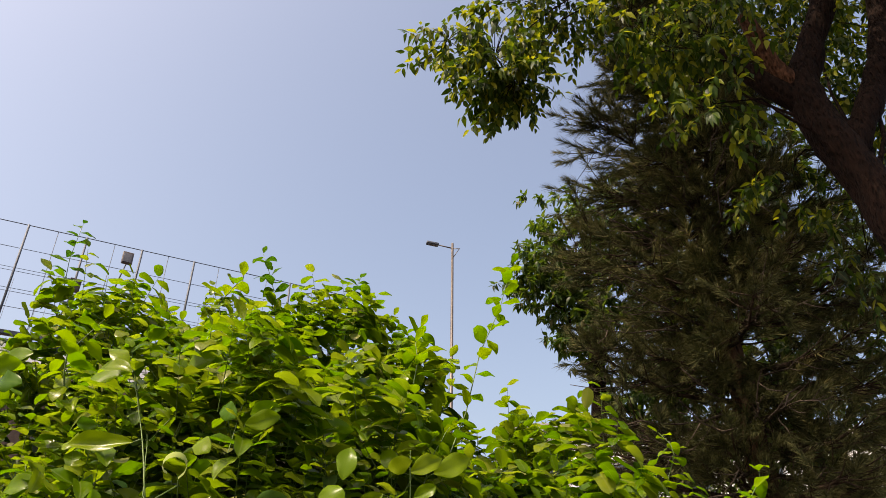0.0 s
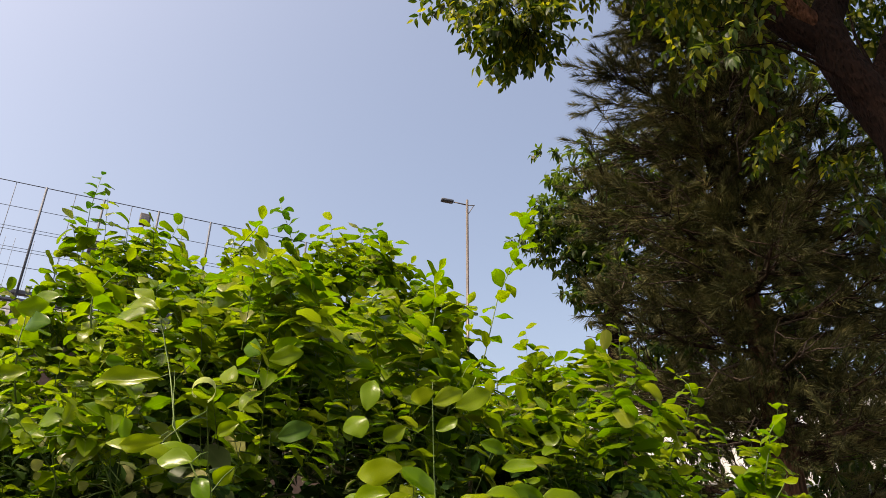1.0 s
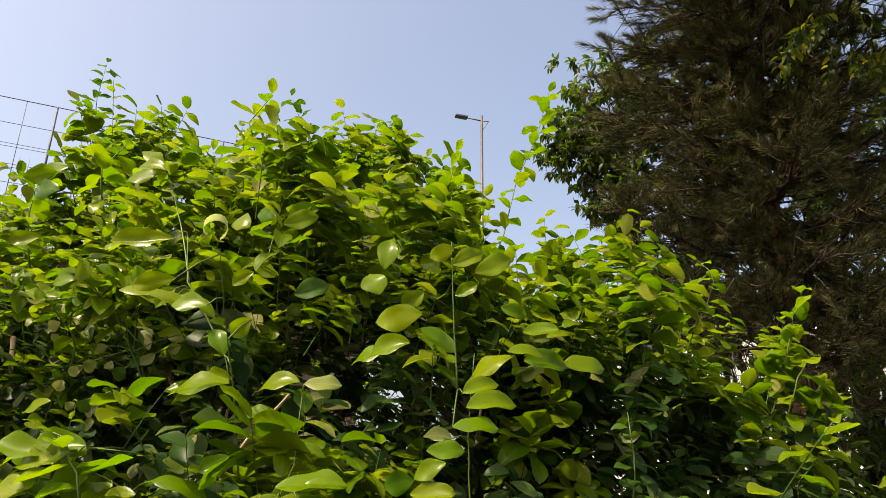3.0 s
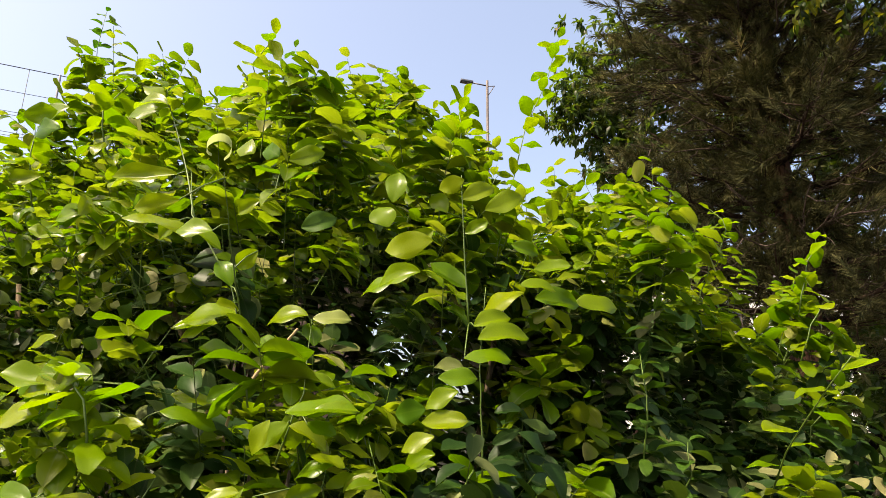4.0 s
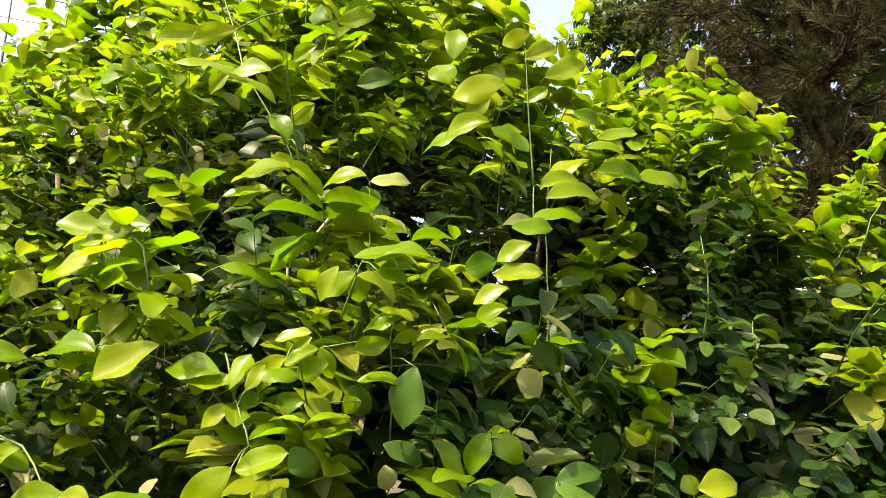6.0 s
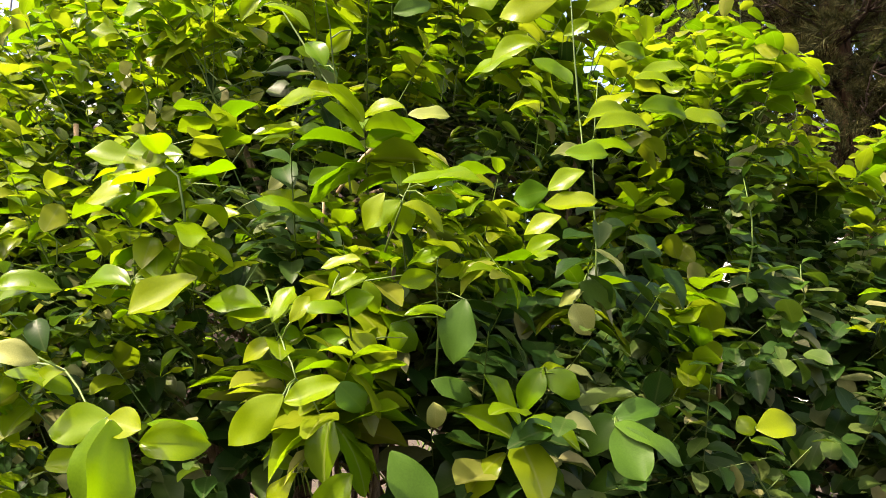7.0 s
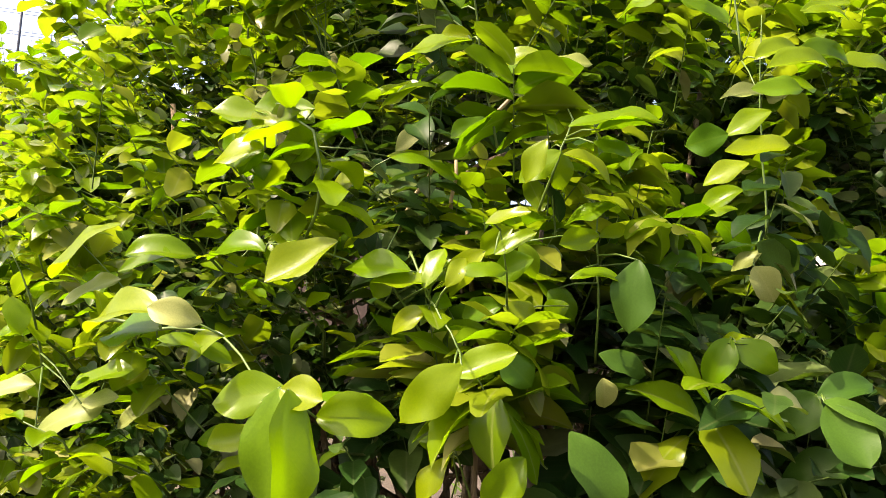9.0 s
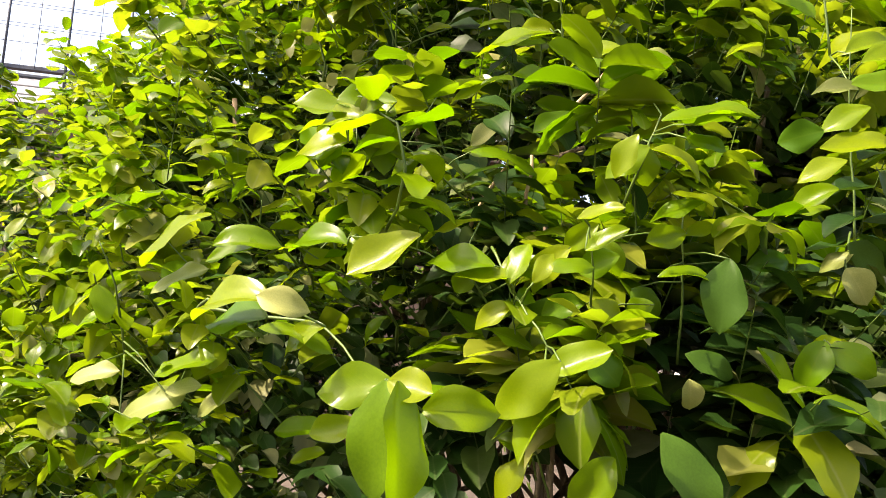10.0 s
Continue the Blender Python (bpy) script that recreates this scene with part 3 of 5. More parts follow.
def shoot(tip, foot, leaves, size, seed, bow=0.03, bare=0.1, reach=0.55, meshes=near_meshes, droop=0.0):
    """A long new shoot of the hedge: a green stem with single leaves up to its tip."""
    r = random.Random(seed)
    leaves = int(leaves * (1.25 if reach == 1.0 else 1.65))
    size *= 1.0 if reach == 1.0 else 1.22
    foot = Vector(tip).lerp(Vector(foot), reach)
    pts = bent(foot, tip, 6, bow * 0.3, 0.010, seed)
    side = Vector((r.uniform(-1, 1), r.uniform(-1, 0.2), 0)) * 0.05
    pts = [p + side * math.sin(math.pi * i / 5) for i, p in enumerate(pts)]
    bm = bmesh.new()
    tube_into(bm, pts, [0.0023, 0.0021, 0.0019, 0.0016, 0.0013, 0.0008], 5)
    stem = part("shoot", bm, twig_green, hedge, "long green shoot")
    turn = r.uniform(0, 6.28)
    for k in range(leaves):
        s = bare + (1 - bare) * (k / max(leaves - 1, 1)) ** (0.7 if reach == 1.0 else 1.0)
        i = min(int(s * 5), 4)
        at = pts[i].lerp(pts[i + 1], s * 5 - i)
        way = (pts[i + 1] - pts[i]).normalized()
        u = way.cross(Vector((0, 0, 1))).normalized() if abs(way.z) < 0.8 else way.orthogonal().normalized()
        # two ranks on a leaning shoot, a spiral on an upright one
        a = k * math.pi + r.gauss(0, 0.35) if abs(way.z) < 0.8 else turn + k * radians(150) + r.uniform(-0.4, 0.4)
        out = u * math.cos(a) + way.cross(u) * math.sin(a)
        last = k == leaves - 1
        y = (out + way * (0.9 if last else 0.45 if reach == 1.0 else 0.15) + Vector((0, 0, r.uniform(-0.30, 0.15) - droop))).normalized()
        z = Vector((r.uniform(-0.35, 0.35), r.uniform(-0.45, 0.15) - droop, 1.0))
        z = (z - y * z.dot(y)).normalized()
        x = y.cross(z)
        ln = size * (0.56 + 0.36 * math.sin(math.pi * (0.1 + 0.75 * s))) * r.uniform(0.75, 1.1) * (0.7 if last else 1.0)
        m = Matrix((x, y, z)).transposed().to_4x4()
        m.translation = at + y * 0.004
        leaf = new("leaf", meshes[r.randrange(len(meshes))])
        leaf.parent = stem
        leaf.matrix_basis = m @ Matrix.Diagonal((ln, ln, ln, 1))


# the shoots that stand out of the hedge
shoot((-1.345, 2.205, 2.93), (-1.30, 2.25, 2.25), 20, 0.070, 1, reach=1.0, meshes=green_meshes)
shoot((-0.81, 2.648, 3.05), (-0.74, 2.60, 2.55), 18, 0.072, 2, reach=1.0, meshes=green_meshes)
shoot((-0.400, 2.756, 3.00), (-0.43, 2.70, 2.55), 18, 0.070, 3, reach=1.0, meshes=green_meshes)
shoot((-0.087, 2.030, 2.46), (-0.06, 2.00, 2.10), 18, 0.075, 4, reach=1.0)
shoot((0.215, 2.300, 2.82), (-0.10, 1.85, 1.75), 22, 0.074, 5, 0.02, 0.3, 1.0)
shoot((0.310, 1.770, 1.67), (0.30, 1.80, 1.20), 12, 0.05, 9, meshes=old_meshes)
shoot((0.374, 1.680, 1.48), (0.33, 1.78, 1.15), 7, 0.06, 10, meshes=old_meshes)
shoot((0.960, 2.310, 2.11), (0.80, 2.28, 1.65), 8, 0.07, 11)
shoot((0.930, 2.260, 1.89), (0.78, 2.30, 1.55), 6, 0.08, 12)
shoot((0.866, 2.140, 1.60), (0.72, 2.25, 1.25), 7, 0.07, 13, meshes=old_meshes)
shoot((0.751, 1.960, 1.44), (0.62, 2.15, 1.15), 6, 0.06, 14)
shoot((0.700, 2.450, 2.25), (0.62, 2.50, 1.80), 10, 0.06, 15)
shoot((-0.600, 1.130, 1.56), (-0.58, 1.22, 1.25), 9, 0.06, 22)
shoot((-0.826, 1.430, 1.92), (-0.80, 1.50, 1.50), 10, 0.06, 27)
shoot((-1.004, 1.515, 2.14), (-0.95, 1.58, 1.70), 9, 0.065, 30)
shoot((-0.820, 1.570, 2.28), (-0.84, 1.65, 1.85), 10, 0.06, 31)
shoot((-0.540, 1.680, 2.45), (-0.55, 1.80, 2.00), 10, 0.06, 32)
shoot((0.675, 2.419, 2.12), (0.60, 2.50, 1.75), 7, 0.06, 34)
shoot((-0.655, 1.180, 1.57), (-0.68, 1.30, 1.20), 9, 0.06, 36)

shoot((0.640, 1.520, 1.63), (0.58, 1.95, 1.30), 6, 0.075, 39, reach=0.9)


# 'old' carries shade in its colour, 'pale' carries sunlight
LEAF_KINDS = {"new": near_meshes, "old": old_meshes, "green": green_meshes, "pale": sunlit_meshes}
spray_rng = random.Random(23)


def spray(line, *leaves):
    """A shoot along line. Each leaf: its kind, foot, tip, width, and how far it leans from level about its own axis, in degrees."""
    bm = bmesh.new()
    pts = []
    for a, b in zip(line, line[1:]):
        pts += bent(a, b, 5, 0.003, 0.001, len(pts) + len(leaves))[bool(pts):]
    n = len(pts) - 1
    tube_into(bm, pts, [0.0017 - 0.0011 * i / n for i in range(n + 1)], 6)
    for _, foot, _, _, _ in leaves:    # leaf stalks
        foot = Vector(foot)
        near = min((a.lerp(b, k / 6) for a, b in zip(pts, pts[1:]) for k in range(7)), key=lambda q: (q - foot).length)
        if 0.004 < (near - foot).length < 0.12:
            tube_into(bm, [near, near.lerp(foot, 0.5) + Vector((0, 0, 0.004)), foot], [0.0012, 0.0010, 0.0009], 5)
    stem = part("shoot", bm, twig_green, hedge, "long green shoot")
    for kind, foot, tip, width, lean in leaves:
        foot = Vector(foot)
        y = Vector(tip) - foot
        ln = y.length
        y.normalize()
        z = Vector((0, 0, 1)) - y * y.z
        z = Matrix.Rotation(radians(lean), 3, y) @ z.normalized()
        m = Matrix((y.cross(z), y, z)).transposed().to_4x4()
        m.translation = foot
        leaf = new("leaf", spray_rng.choice(LEAF_KINDS[kind]))
        leaf.parent = stem
        leaf.matrix_basis = m @ Matrix.Diagonal((width / 0.70, ln * 0.98, 0.5 * (ln + width / 0.6), 1))


# arching shoot that hangs in front
spray(((-0.675, 0.950, 1.290), (-0.608, 0.930, 1.281), (-0.537, 0.910, 1.275), (-0.490, 0.885, 1.237), (-0.463, 0.870, 1.223)),
      ("green", (-0.470, 0.870, 1.236), (-0.479, 0.850, 1.154), 0.051, -21),
      ("new", (-0.456, 0.855, 1.236), (-0.436, 0.835, 1.156), 0.051, -15),
      ("new", (-0.464, 0.875, 1.234), (-0.525, 0.865, 1.230), 0.037, -64),
      ("new", (-0.447, 0.885, 1.216), (-0.392, 0.885, 1.220), 0.039, 76),
      ("new", (-0.467, 0.930, 1.228), (-0.412, 0.940, 1.232), 0.034, 17),
      ("new", (-0.468, 0.870, 1.236), (-0.432, 0.865, 1.227), 0.032, 66),
      ("new", (-0.497, 0.900, 1.203), (-0.538, 0.900, 1.192), 0.025, -65))
# the same shoot's upper leaves
spray(((-0.675, 0.950, 1.290), (-0.648, 0.930, 1.296), (-0.593, 0.900, 1.294)),
      ("new", (-0.552, 0.850, 1.288), (-0.626, 0.850, 1.299), 0.045, -38),
      ("green", (-0.561, 0.865, 1.278), (-0.628, 0.875, 1.287), 0.041, -46),
      ("pale", (-0.559, 0.845, 1.292), (-0.521, 0.845, 1.285), 0.026, 75),
      ("new", (-0.586, 0.900, 1.273), (-0.526, 0.900, 1.279), 0.036, 28),
      ("new", (-0.530, 0.900, 1.274), (-0.575, 0.900, 1.259), 0.028, -48))
# leaning shoot with paired leaves
spray(((-0.451, 1.160, 1.378), (-0.424, 1.130, 1.325), (-0.381, 1.080, 1.268), (-0.351, 1.120, 1.209)),
      ("new", (-0.360, 0.980, 1.253), (-0.411, 0.960, 1.208), 0.043, -73),
      ("new", (-0.379, 1.040, 1.245), (-0.316, 1.040, 1.263), 0.039, 67),
      ("green", (-0.345, 1.120, 1.263), (-0.311, 1.120, 1.233), 0.041, 72),
      ("new", (-0.420, 1.120, 1.310), (-0.464, 1.110, 1.292), 0.029, -56),
      ("new", (-0.421, 1.130, 1.314), (-0.396, 1.150, 1.329), 0.024, 73),
      ("new", (-0.414, 1.120, 1.338), (-0.485, 1.120, 1.333), 0.043, -30),
      ("new", (-0.440, 1.120, 1.351), (-0.518, 1.120, 1.369), 0.048, -41),
      ("new", (-0.422, 1.110, 1.332), (-0.406, 1.120, 1.381), 0.032, 45),
      ("new", (-0.397, 1.100, 1.331), (-0.377, 1.100, 1.363), 0.023, 92),
      ("new", (-0.383, 1.100, 1.345), (-0.337, 1.100, 1.359), 0.029, 64))
# short side shoot
spray(((-0.347, 1.200, 1.296), (-0.340, 1.140, 1.344), (-0.342, 1.100, 1.388)),
      ("new", (-0.345, 1.080, 1.360), (-0.301, 1.080, 1.378), 0.029, 60),
      ("new", (-0.351, 1.060, 1.387), (-0.305, 1.060, 1.393), 0.028, 50),
      ("new", (-0.349, 1.180, 1.317), (-0.310, 1.180, 1.304), 0.034, 79),
      ("green", (-0.351, 1.200, 1.320), (-0.408, 1.200, 1.313), 0.034, -78),
      ("new", (-0.278, 1.200, 1.319), (-0.313, 1.200, 1.312), 0.029, -84),
      ("green", (-0.386, 1.220, 1.325), (-0.434, 1.240, 1.292), 0.037, -99))
# glossy cluster
spray(((-0.251, 1.270, 1.256), (-0.245, 1.240, 1.339), (-0.246, 1.220, 1.399), (-0.239, 1.230, 1.451)),
      ("new", (-0.243, 1.200, 1.397), (-0.290, 1.180, 1.383), 0.032, -80),
      ("new", (-0.224, 1.200, 1.431), (-0.285, 1.190, 1.423), 0.037, -44),
      ("new", (-0.258, 1.190, 1.440), (-0.206, 1.190, 1.433), 0.031, 37),
      ("new", (-0.275, 1.160, 1.344), (-0.219, 1.160, 1.357), 0.034, 41),
      ("old", (-0.204, 1.170, 1.364), (-0.219, 1.150, 1.287), 0.052, -29),
      ("green", (-0.175, 1.250, 1.368), (-0.123, 1.250, 1.378), 0.033, 85),
      ("new", (-0.242, 1.220, 1.398), (-0.201, 1.240, 1.423), 0.031, 43),
      ("green", (-0.301, 1.210, 1.337), (-0.267, 1.210, 1.306), 0.042, 78),
      ("new", (-0.328, 1.170, 1.387), (-0.309, 1.170, 1.347), 0.027, 74))
# low shoot by the gap
spray(((-0.391, 1.220, 1.097), (-0.404, 1.200, 1.152), (-0.411, 1.200, 1.165)),
      ("new", (-0.414, 1.200, 1.160), (-0.446, 1.190, 1.173), 0.023, -74),
      ("new", (-0.407, 1.200, 1.160), (-0.370, 1.210, 1.180), 0.026, 47),
      ("new", (-0.411, 1.190, 1.153), (-0.460, 1.170, 1.116), 0.039, -29),
      ("pale", (-0.411, 1.200, 1.152), (-0.399, 1.200, 1.177), 0.020, 89),
      ("new", (-0.320, 1.100, 1.166), (-0.360, 1.080, 1.116), 0.044, -61),
      ("old", (-0.277, 1.100, 1.191), (-0.221, 1.080, 1.120), 0.056, 41))
# folded bright leaves
spray(((-0.071, 1.300, 1.200), (-0.094, 1.260, 1.249), (-0.107, 1.220, 1.279)),
      ("new", (-0.111, 1.200, 1.282), (-0.139, 1.180, 1.236), 0.039, -44),
      ("new", (-0.106, 1.200, 1.279), (-0.069, 1.180, 1.253), 0.039, 68),
      ("new", (-0.083, 1.220, 1.282), (-0.125, 1.230, 1.293), 0.027, -31),
      ("old", (-0.247, 1.200, 1.266), (-0.192, 1.200, 1.250), 0.034, 63),
      ("pale", (-0.244, 1.200, 1.240), (-0.238, 1.200, 1.206), 0.031, 75),
      ("old", (-0.181, 1.300, 1.256), (-0.161, 1.300, 1.214), 0.038, 79),
      ("pale", (-0.164, 1.400, 1.217), (-0.146, 1.400, 1.186), 0.022, 79))
# broad leaves with their shade put into a dull dark colour
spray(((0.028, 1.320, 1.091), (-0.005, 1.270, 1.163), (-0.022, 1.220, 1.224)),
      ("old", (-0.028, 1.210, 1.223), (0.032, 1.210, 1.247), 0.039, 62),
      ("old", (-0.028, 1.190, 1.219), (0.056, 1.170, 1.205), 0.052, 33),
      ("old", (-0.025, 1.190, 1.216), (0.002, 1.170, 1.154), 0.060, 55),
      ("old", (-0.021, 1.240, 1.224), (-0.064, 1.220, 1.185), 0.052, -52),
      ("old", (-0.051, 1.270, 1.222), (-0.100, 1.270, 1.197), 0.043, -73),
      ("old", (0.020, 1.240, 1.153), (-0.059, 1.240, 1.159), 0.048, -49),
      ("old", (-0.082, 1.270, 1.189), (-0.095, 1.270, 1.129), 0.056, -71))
# bright sprig beside the shade
spray(((0.234, 1.450, 1.072), (0.193, 1.420, 1.143), (0.163, 1.400, 1.170), (0.186, 1.380, 1.201)),
      ("new", (0.182, 1.380, 1.194), (0.167, 1.380, 1.221), 0.033, -95),
      ("new", (0.182, 1.360, 1.204), (0.244, 1.360, 1.220), 0.051, 70),
      ("new", (0.180, 1.380, 1.187), (0.234, 1.380, 1.182), 0.033, 34))
# hanging leaf, its pale colour standing for sunlight on it
spray(((-0.039, 1.350, 1.423), (-0.064, 1.290, 1.373)),
      ("pale", (-0.068, 1.270, 1.367), (-0.046, 1.260, 1.329), 0.043, 68),
      ("old", (-0.056, 1.300, 1.400), (-0.003, 1.300, 1.368), 0.048, 90),
      ("pale", (-0.051, 1.300, 1.389), (-0.091, 1.300, 1.379), 0.025, -53),
      ("new", (0.072, 1.460, 1.397), (0.148, 1.460, 1.422), 0.048, 35),
      ("new", (0.075, 1.460, 1.393), (0.114, 1.460, 1.389), 0.032, 87))
# upright shoot beside the hollow
spray(((-0.026, 1.380, 1.412), (-0.027, 1.370, 1.499), (-0.029, 1.360, 1.578), (-0.018, 1.360, 1.721)),
      ("pale", (-0.050, 1.250, 1.568), (-0.096, 1.250, 1.582), 0.029, -60),
      ("new", (-0.080, 1.170, 1.545), (-0.024, 1.170, 1.548), 0.034, 75),
      ("new", (-0.055, 1.200, 1.530), (-0.106, 1.200, 1.511), 0.033, -65),
      ("green", (-0.101, 1.200, 1.506), (-0.147, 1.200, 1.497), 0.040, -94),
      ("new", (-0.105, 1.200, 1.487), (-0.037, 1.200, 1.485), 0.041, 64),
      ("new", (-0.086, 1.180, 1.467), (-0.136, 1.180, 1.451), 0.031, -58),
      ("new", (-0.087, 1.210, 1.444), (-0.140, 1.210, 1.431), 0.033, -56),
      ("new", (-0.088, 1.240, 1.430), (-0.135, 1.240, 1.434), 0.028, -42),
      ("new", (-0.029, 1.300, 1.621), (0.053, 1.300, 1.645), 0.051, 60))
# upright shoot's upper leaves
spray(((-0.047, 1.360, 1.658), (-0.054, 1.350, 1.781), (-0.059, 1.350, 1.923)),
      ("new", (-0.089, 1.146, 1.737), (-0.165, 1.146, 1.727), 0.046, -94),
      ("new", (-0.112, 1.200, 1.705), (-0.184, 1.200, 1.700), 0.043, -65),
      ("new", (-0.145, 1.240, 1.706), (-0.219, 1.240, 1.695), 0.045, -46),
      ("new", (-0.175, 1.320, 1.863), (-0.167, 1.320, 1.927), 0.045, 89),
      ("new", (-0.178, 1.300, 1.811), (-0.200, 1.300, 1.858), 0.053, -82),
      ("new", (-0.052, 1.300, 1.893), (-0.097, 1.300, 1.878), 0.036, -104),
      ("new", (-0.037, 1.330, 1.648), (0.023, 1.330, 1.677), 0.040, 67),
      ("new", (-0.050, 1.280, 1.588), (0.023, 1.280, 1.604), 0.045, 44),
      ("new", (0.072, 1.500, 1.790), (0.144, 1.500, 1.791), 0.043, 66),
      ("new", (0.075, 1.550, 1.744), (0.169, 1.550, 1.747), 0.056, 74),
      ("new", (-0.060, 1.380, 1.890), (0.003, 1.380, 1.920), 0.042, 96))
# feathered shoot
spray(((-0.310, 1.200, 1.428), (-0.285, 1.170, 1.479), (-0.268, 1.170, 1.524), (-0.307, 1.330, 1.662)),
      ("new", (-0.282, 1.150, 1.482), (-0.329, 1.140, 1.452), 0.034, -77),
      ("new", (-0.241, 1.100, 1.487), (-0.179, 1.100, 1.511), 0.040, 47),
      ("new", (-0.247, 1.120, 1.480), (-0.206, 1.120, 1.469), 0.025, 69),
      ("new", (-0.285, 1.200, 1.544), (-0.232, 1.200, 1.552), 0.032, 45),
      ("pale", (-0.305, 1.330, 1.662), (-0.240, 1.330, 1.667), 0.039, 65),
      ("new", (-0.295, 1.250, 1.587), (-0.352, 1.250, 1.597), 0.035, -49),
      ("new", (-0.288, 1.200, 1.542), (-0.340, 1.200, 1.546), 0.031, -47),
      ("new", (-0.306, 1.300, 1.661), (-0.383, 1.300, 1.667), 0.046, -45),
      ("new", (-0.293, 1.180, 1.495), (-0.275, 1.180, 1.450), 0.040, 67))
# shoot under the curled leaf
spray(((-0.357, 1.200, 1.506), (-0.377, 1.200, 1.620), (-0.377, 1.120, 1.735), (-0.365, 1.050, 1.807)),
      ("new", (-0.388, 1.210, 1.651), (-0.440, 1.210, 1.662), 0.033, -90),
      ("new", (-0.400, 1.200, 1.686), (-0.424, 1.200, 1.739), 0.035, -59),
      ("new", (-0.490, 1.380, 1.665), (-0.575, 1.380, 1.667), 0.051, -43),
      ("new", (-0.370, 1.220, 1.748), (-0.408, 1.220, 1.719), 0.036, -106),
      ("new", (-0.382, 1.200, 1.586), (-0.317, 1.200, 1.611), 0.042, 50),
      ("new", (-0.377, 1.200, 1.578), (-0.440, 1.200, 1.588), 0.038, -44),
      ("pale", (-0.367, 1.200, 1.562), (-0.324, 1.200, 1.582), 0.028, 62),
      ("new", (-0.363, 1.180, 1.534), (-0.409, 1.180, 1.510), 0.031, -69),
      ("new", (-0.399, 1.000, 1.749), (-0.474, 1.010, 1.744), 0.028, -103),
      ("new", (-0.386, 1.080, 1.734), (-0.445, 1.080, 1.744), 0.036, -61))
# top sprays of the front
spray(((-0.419, 1.250, 1.697), (-0.498, 1.250, 1.821), (-0.558, 1.350, 1.949)),
      ("new", (-0.535, 1.110, 1.766), (-0.433, 1.110, 1.776), 0.046, 48),
      ("new", (-0.514, 1.120, 1.769), (-0.522, 1.120, 1.808), 0.024, -35),
      ("new", (-0.573, 1.330, 1.929), (-0.693, 1.330, 1.919), 0.043, -71),
      ("new", (-0.390, 1.400, 1.983), (-0.321, 1.400, 2.002), 0.044, 103),
      ("old", (-0.324, 1.290, 1.809), (-0.265, 1.290, 1.831), 0.043, 98),
      ("new", (0.040, 1.380, 1.728), (0.106, 1.380, 1.734), 0.040, 56),
      ("new", (0.157, 1.600, 1.747), (0.252, 1.600, 1.758), 0.057, 71),
      ("new", (-0.387, 1.200, 1.643), (-0.491, 1.200, 1.643), 0.062, -33),
      ("new", (-0.292, 1.500, 1.990), (-0.192, 1.500, 2.024), 0.063, 65),
      ("new", (-0.345, 1.100, 1.858), (-0.375, 1.100, 1.885), 0.036, -80))
# low sunny leaves
spray(((-0.902, 1.150, 1.250), (-0.884, 1.100, 1.327), (-0.896, 1.080, 1.377)),
      ("pale", (-0.783, 1.030, 1.312), (-0.726, 1.030, 1.347), 0.040, 54),
      ("new", (-0.722, 1.040, 1.363), (-0.654, 1.040, 1.380), 0.042, 58),
      ("new", (-0.735, 1.050, 1.348), (-0.668, 1.050, 1.360), 0.041, 54),
      ("new", (-0.702, 1.000, 1.386), (-0.805, 1.000, 1.378), 0.062, -32),
      ("new", (-0.821, 1.100, 1.226), (-0.752, 1.100, 1.258), 0.046, 47),
      ("pale", (-0.861, 1.100, 1.174), (-0.796, 1.100, 1.220), 0.048, 55),
      ("pale", (-0.805, 1.100, 1.209), (-0.764, 1.100, 1.221), 0.026, 67),
      ("new", (-0.720, 1.200, 1.162), (-0.652, 1.200, 1.167), 0.041, 53),
      ("new", (-0.697, 1.200, 1.128), (-0.649, 1.200, 1.139), 0.030, 48),
      ("pale", (-0.794, 1.150, 1.179), (-0.753, 1.150, 1.218), 0.034, 67),
      ("pale", (-0.932, 1.100, 1.217), (-0.874, 1.100, 1.237), 0.037, 57))
# sprays on the upper front
spray(((-0.638, 1.400, 1.558), (-0.624, 1.200, 1.541), (-0.638, 1.150, 1.562)),
      ("new", (-0.571, 1.120, 1.537), (-0.620, 1.120, 1.529), 0.030, -79),
      ("pale", (-0.582, 1.120, 1.555), (-0.594, 1.120, 1.514), 0.026, -110),
      ("new", (-0.611, 1.130, 1.532), (-0.689, 1.130, 1.541), 0.047, -45),
      ("new", (-0.612, 1.150, 1.499), (-0.548, 1.150, 1.499), 0.038, 52),
      ("new", (-0.611, 1.120, 1.494), (-0.675, 1.120, 1.490), 0.038, -75),
      ("new", (-0.577, 1.390, 1.658), (-0.488, 1.390, 1.660), 0.053, 46),
      ("new", (-0.520, 1.300, 1.534), (-0.438, 1.300, 1.537), 0.049, 43),
      ("pale", (-0.508, 1.300, 1.541), (-0.472, 1.300, 1.577), 0.031, 99),
      ("new", (-0.271, 1.100, 1.492), (-0.177, 1.100, 1.511), 0.058, 40),
      ("new", (-0.294, 1.110, 1.483), (-0.322, 1.110, 1.440), 0.031, -69),
      ("new", (-0.279, 1.150, 1.478), (-0.221, 1.150, 1.462), 0.036, 42))
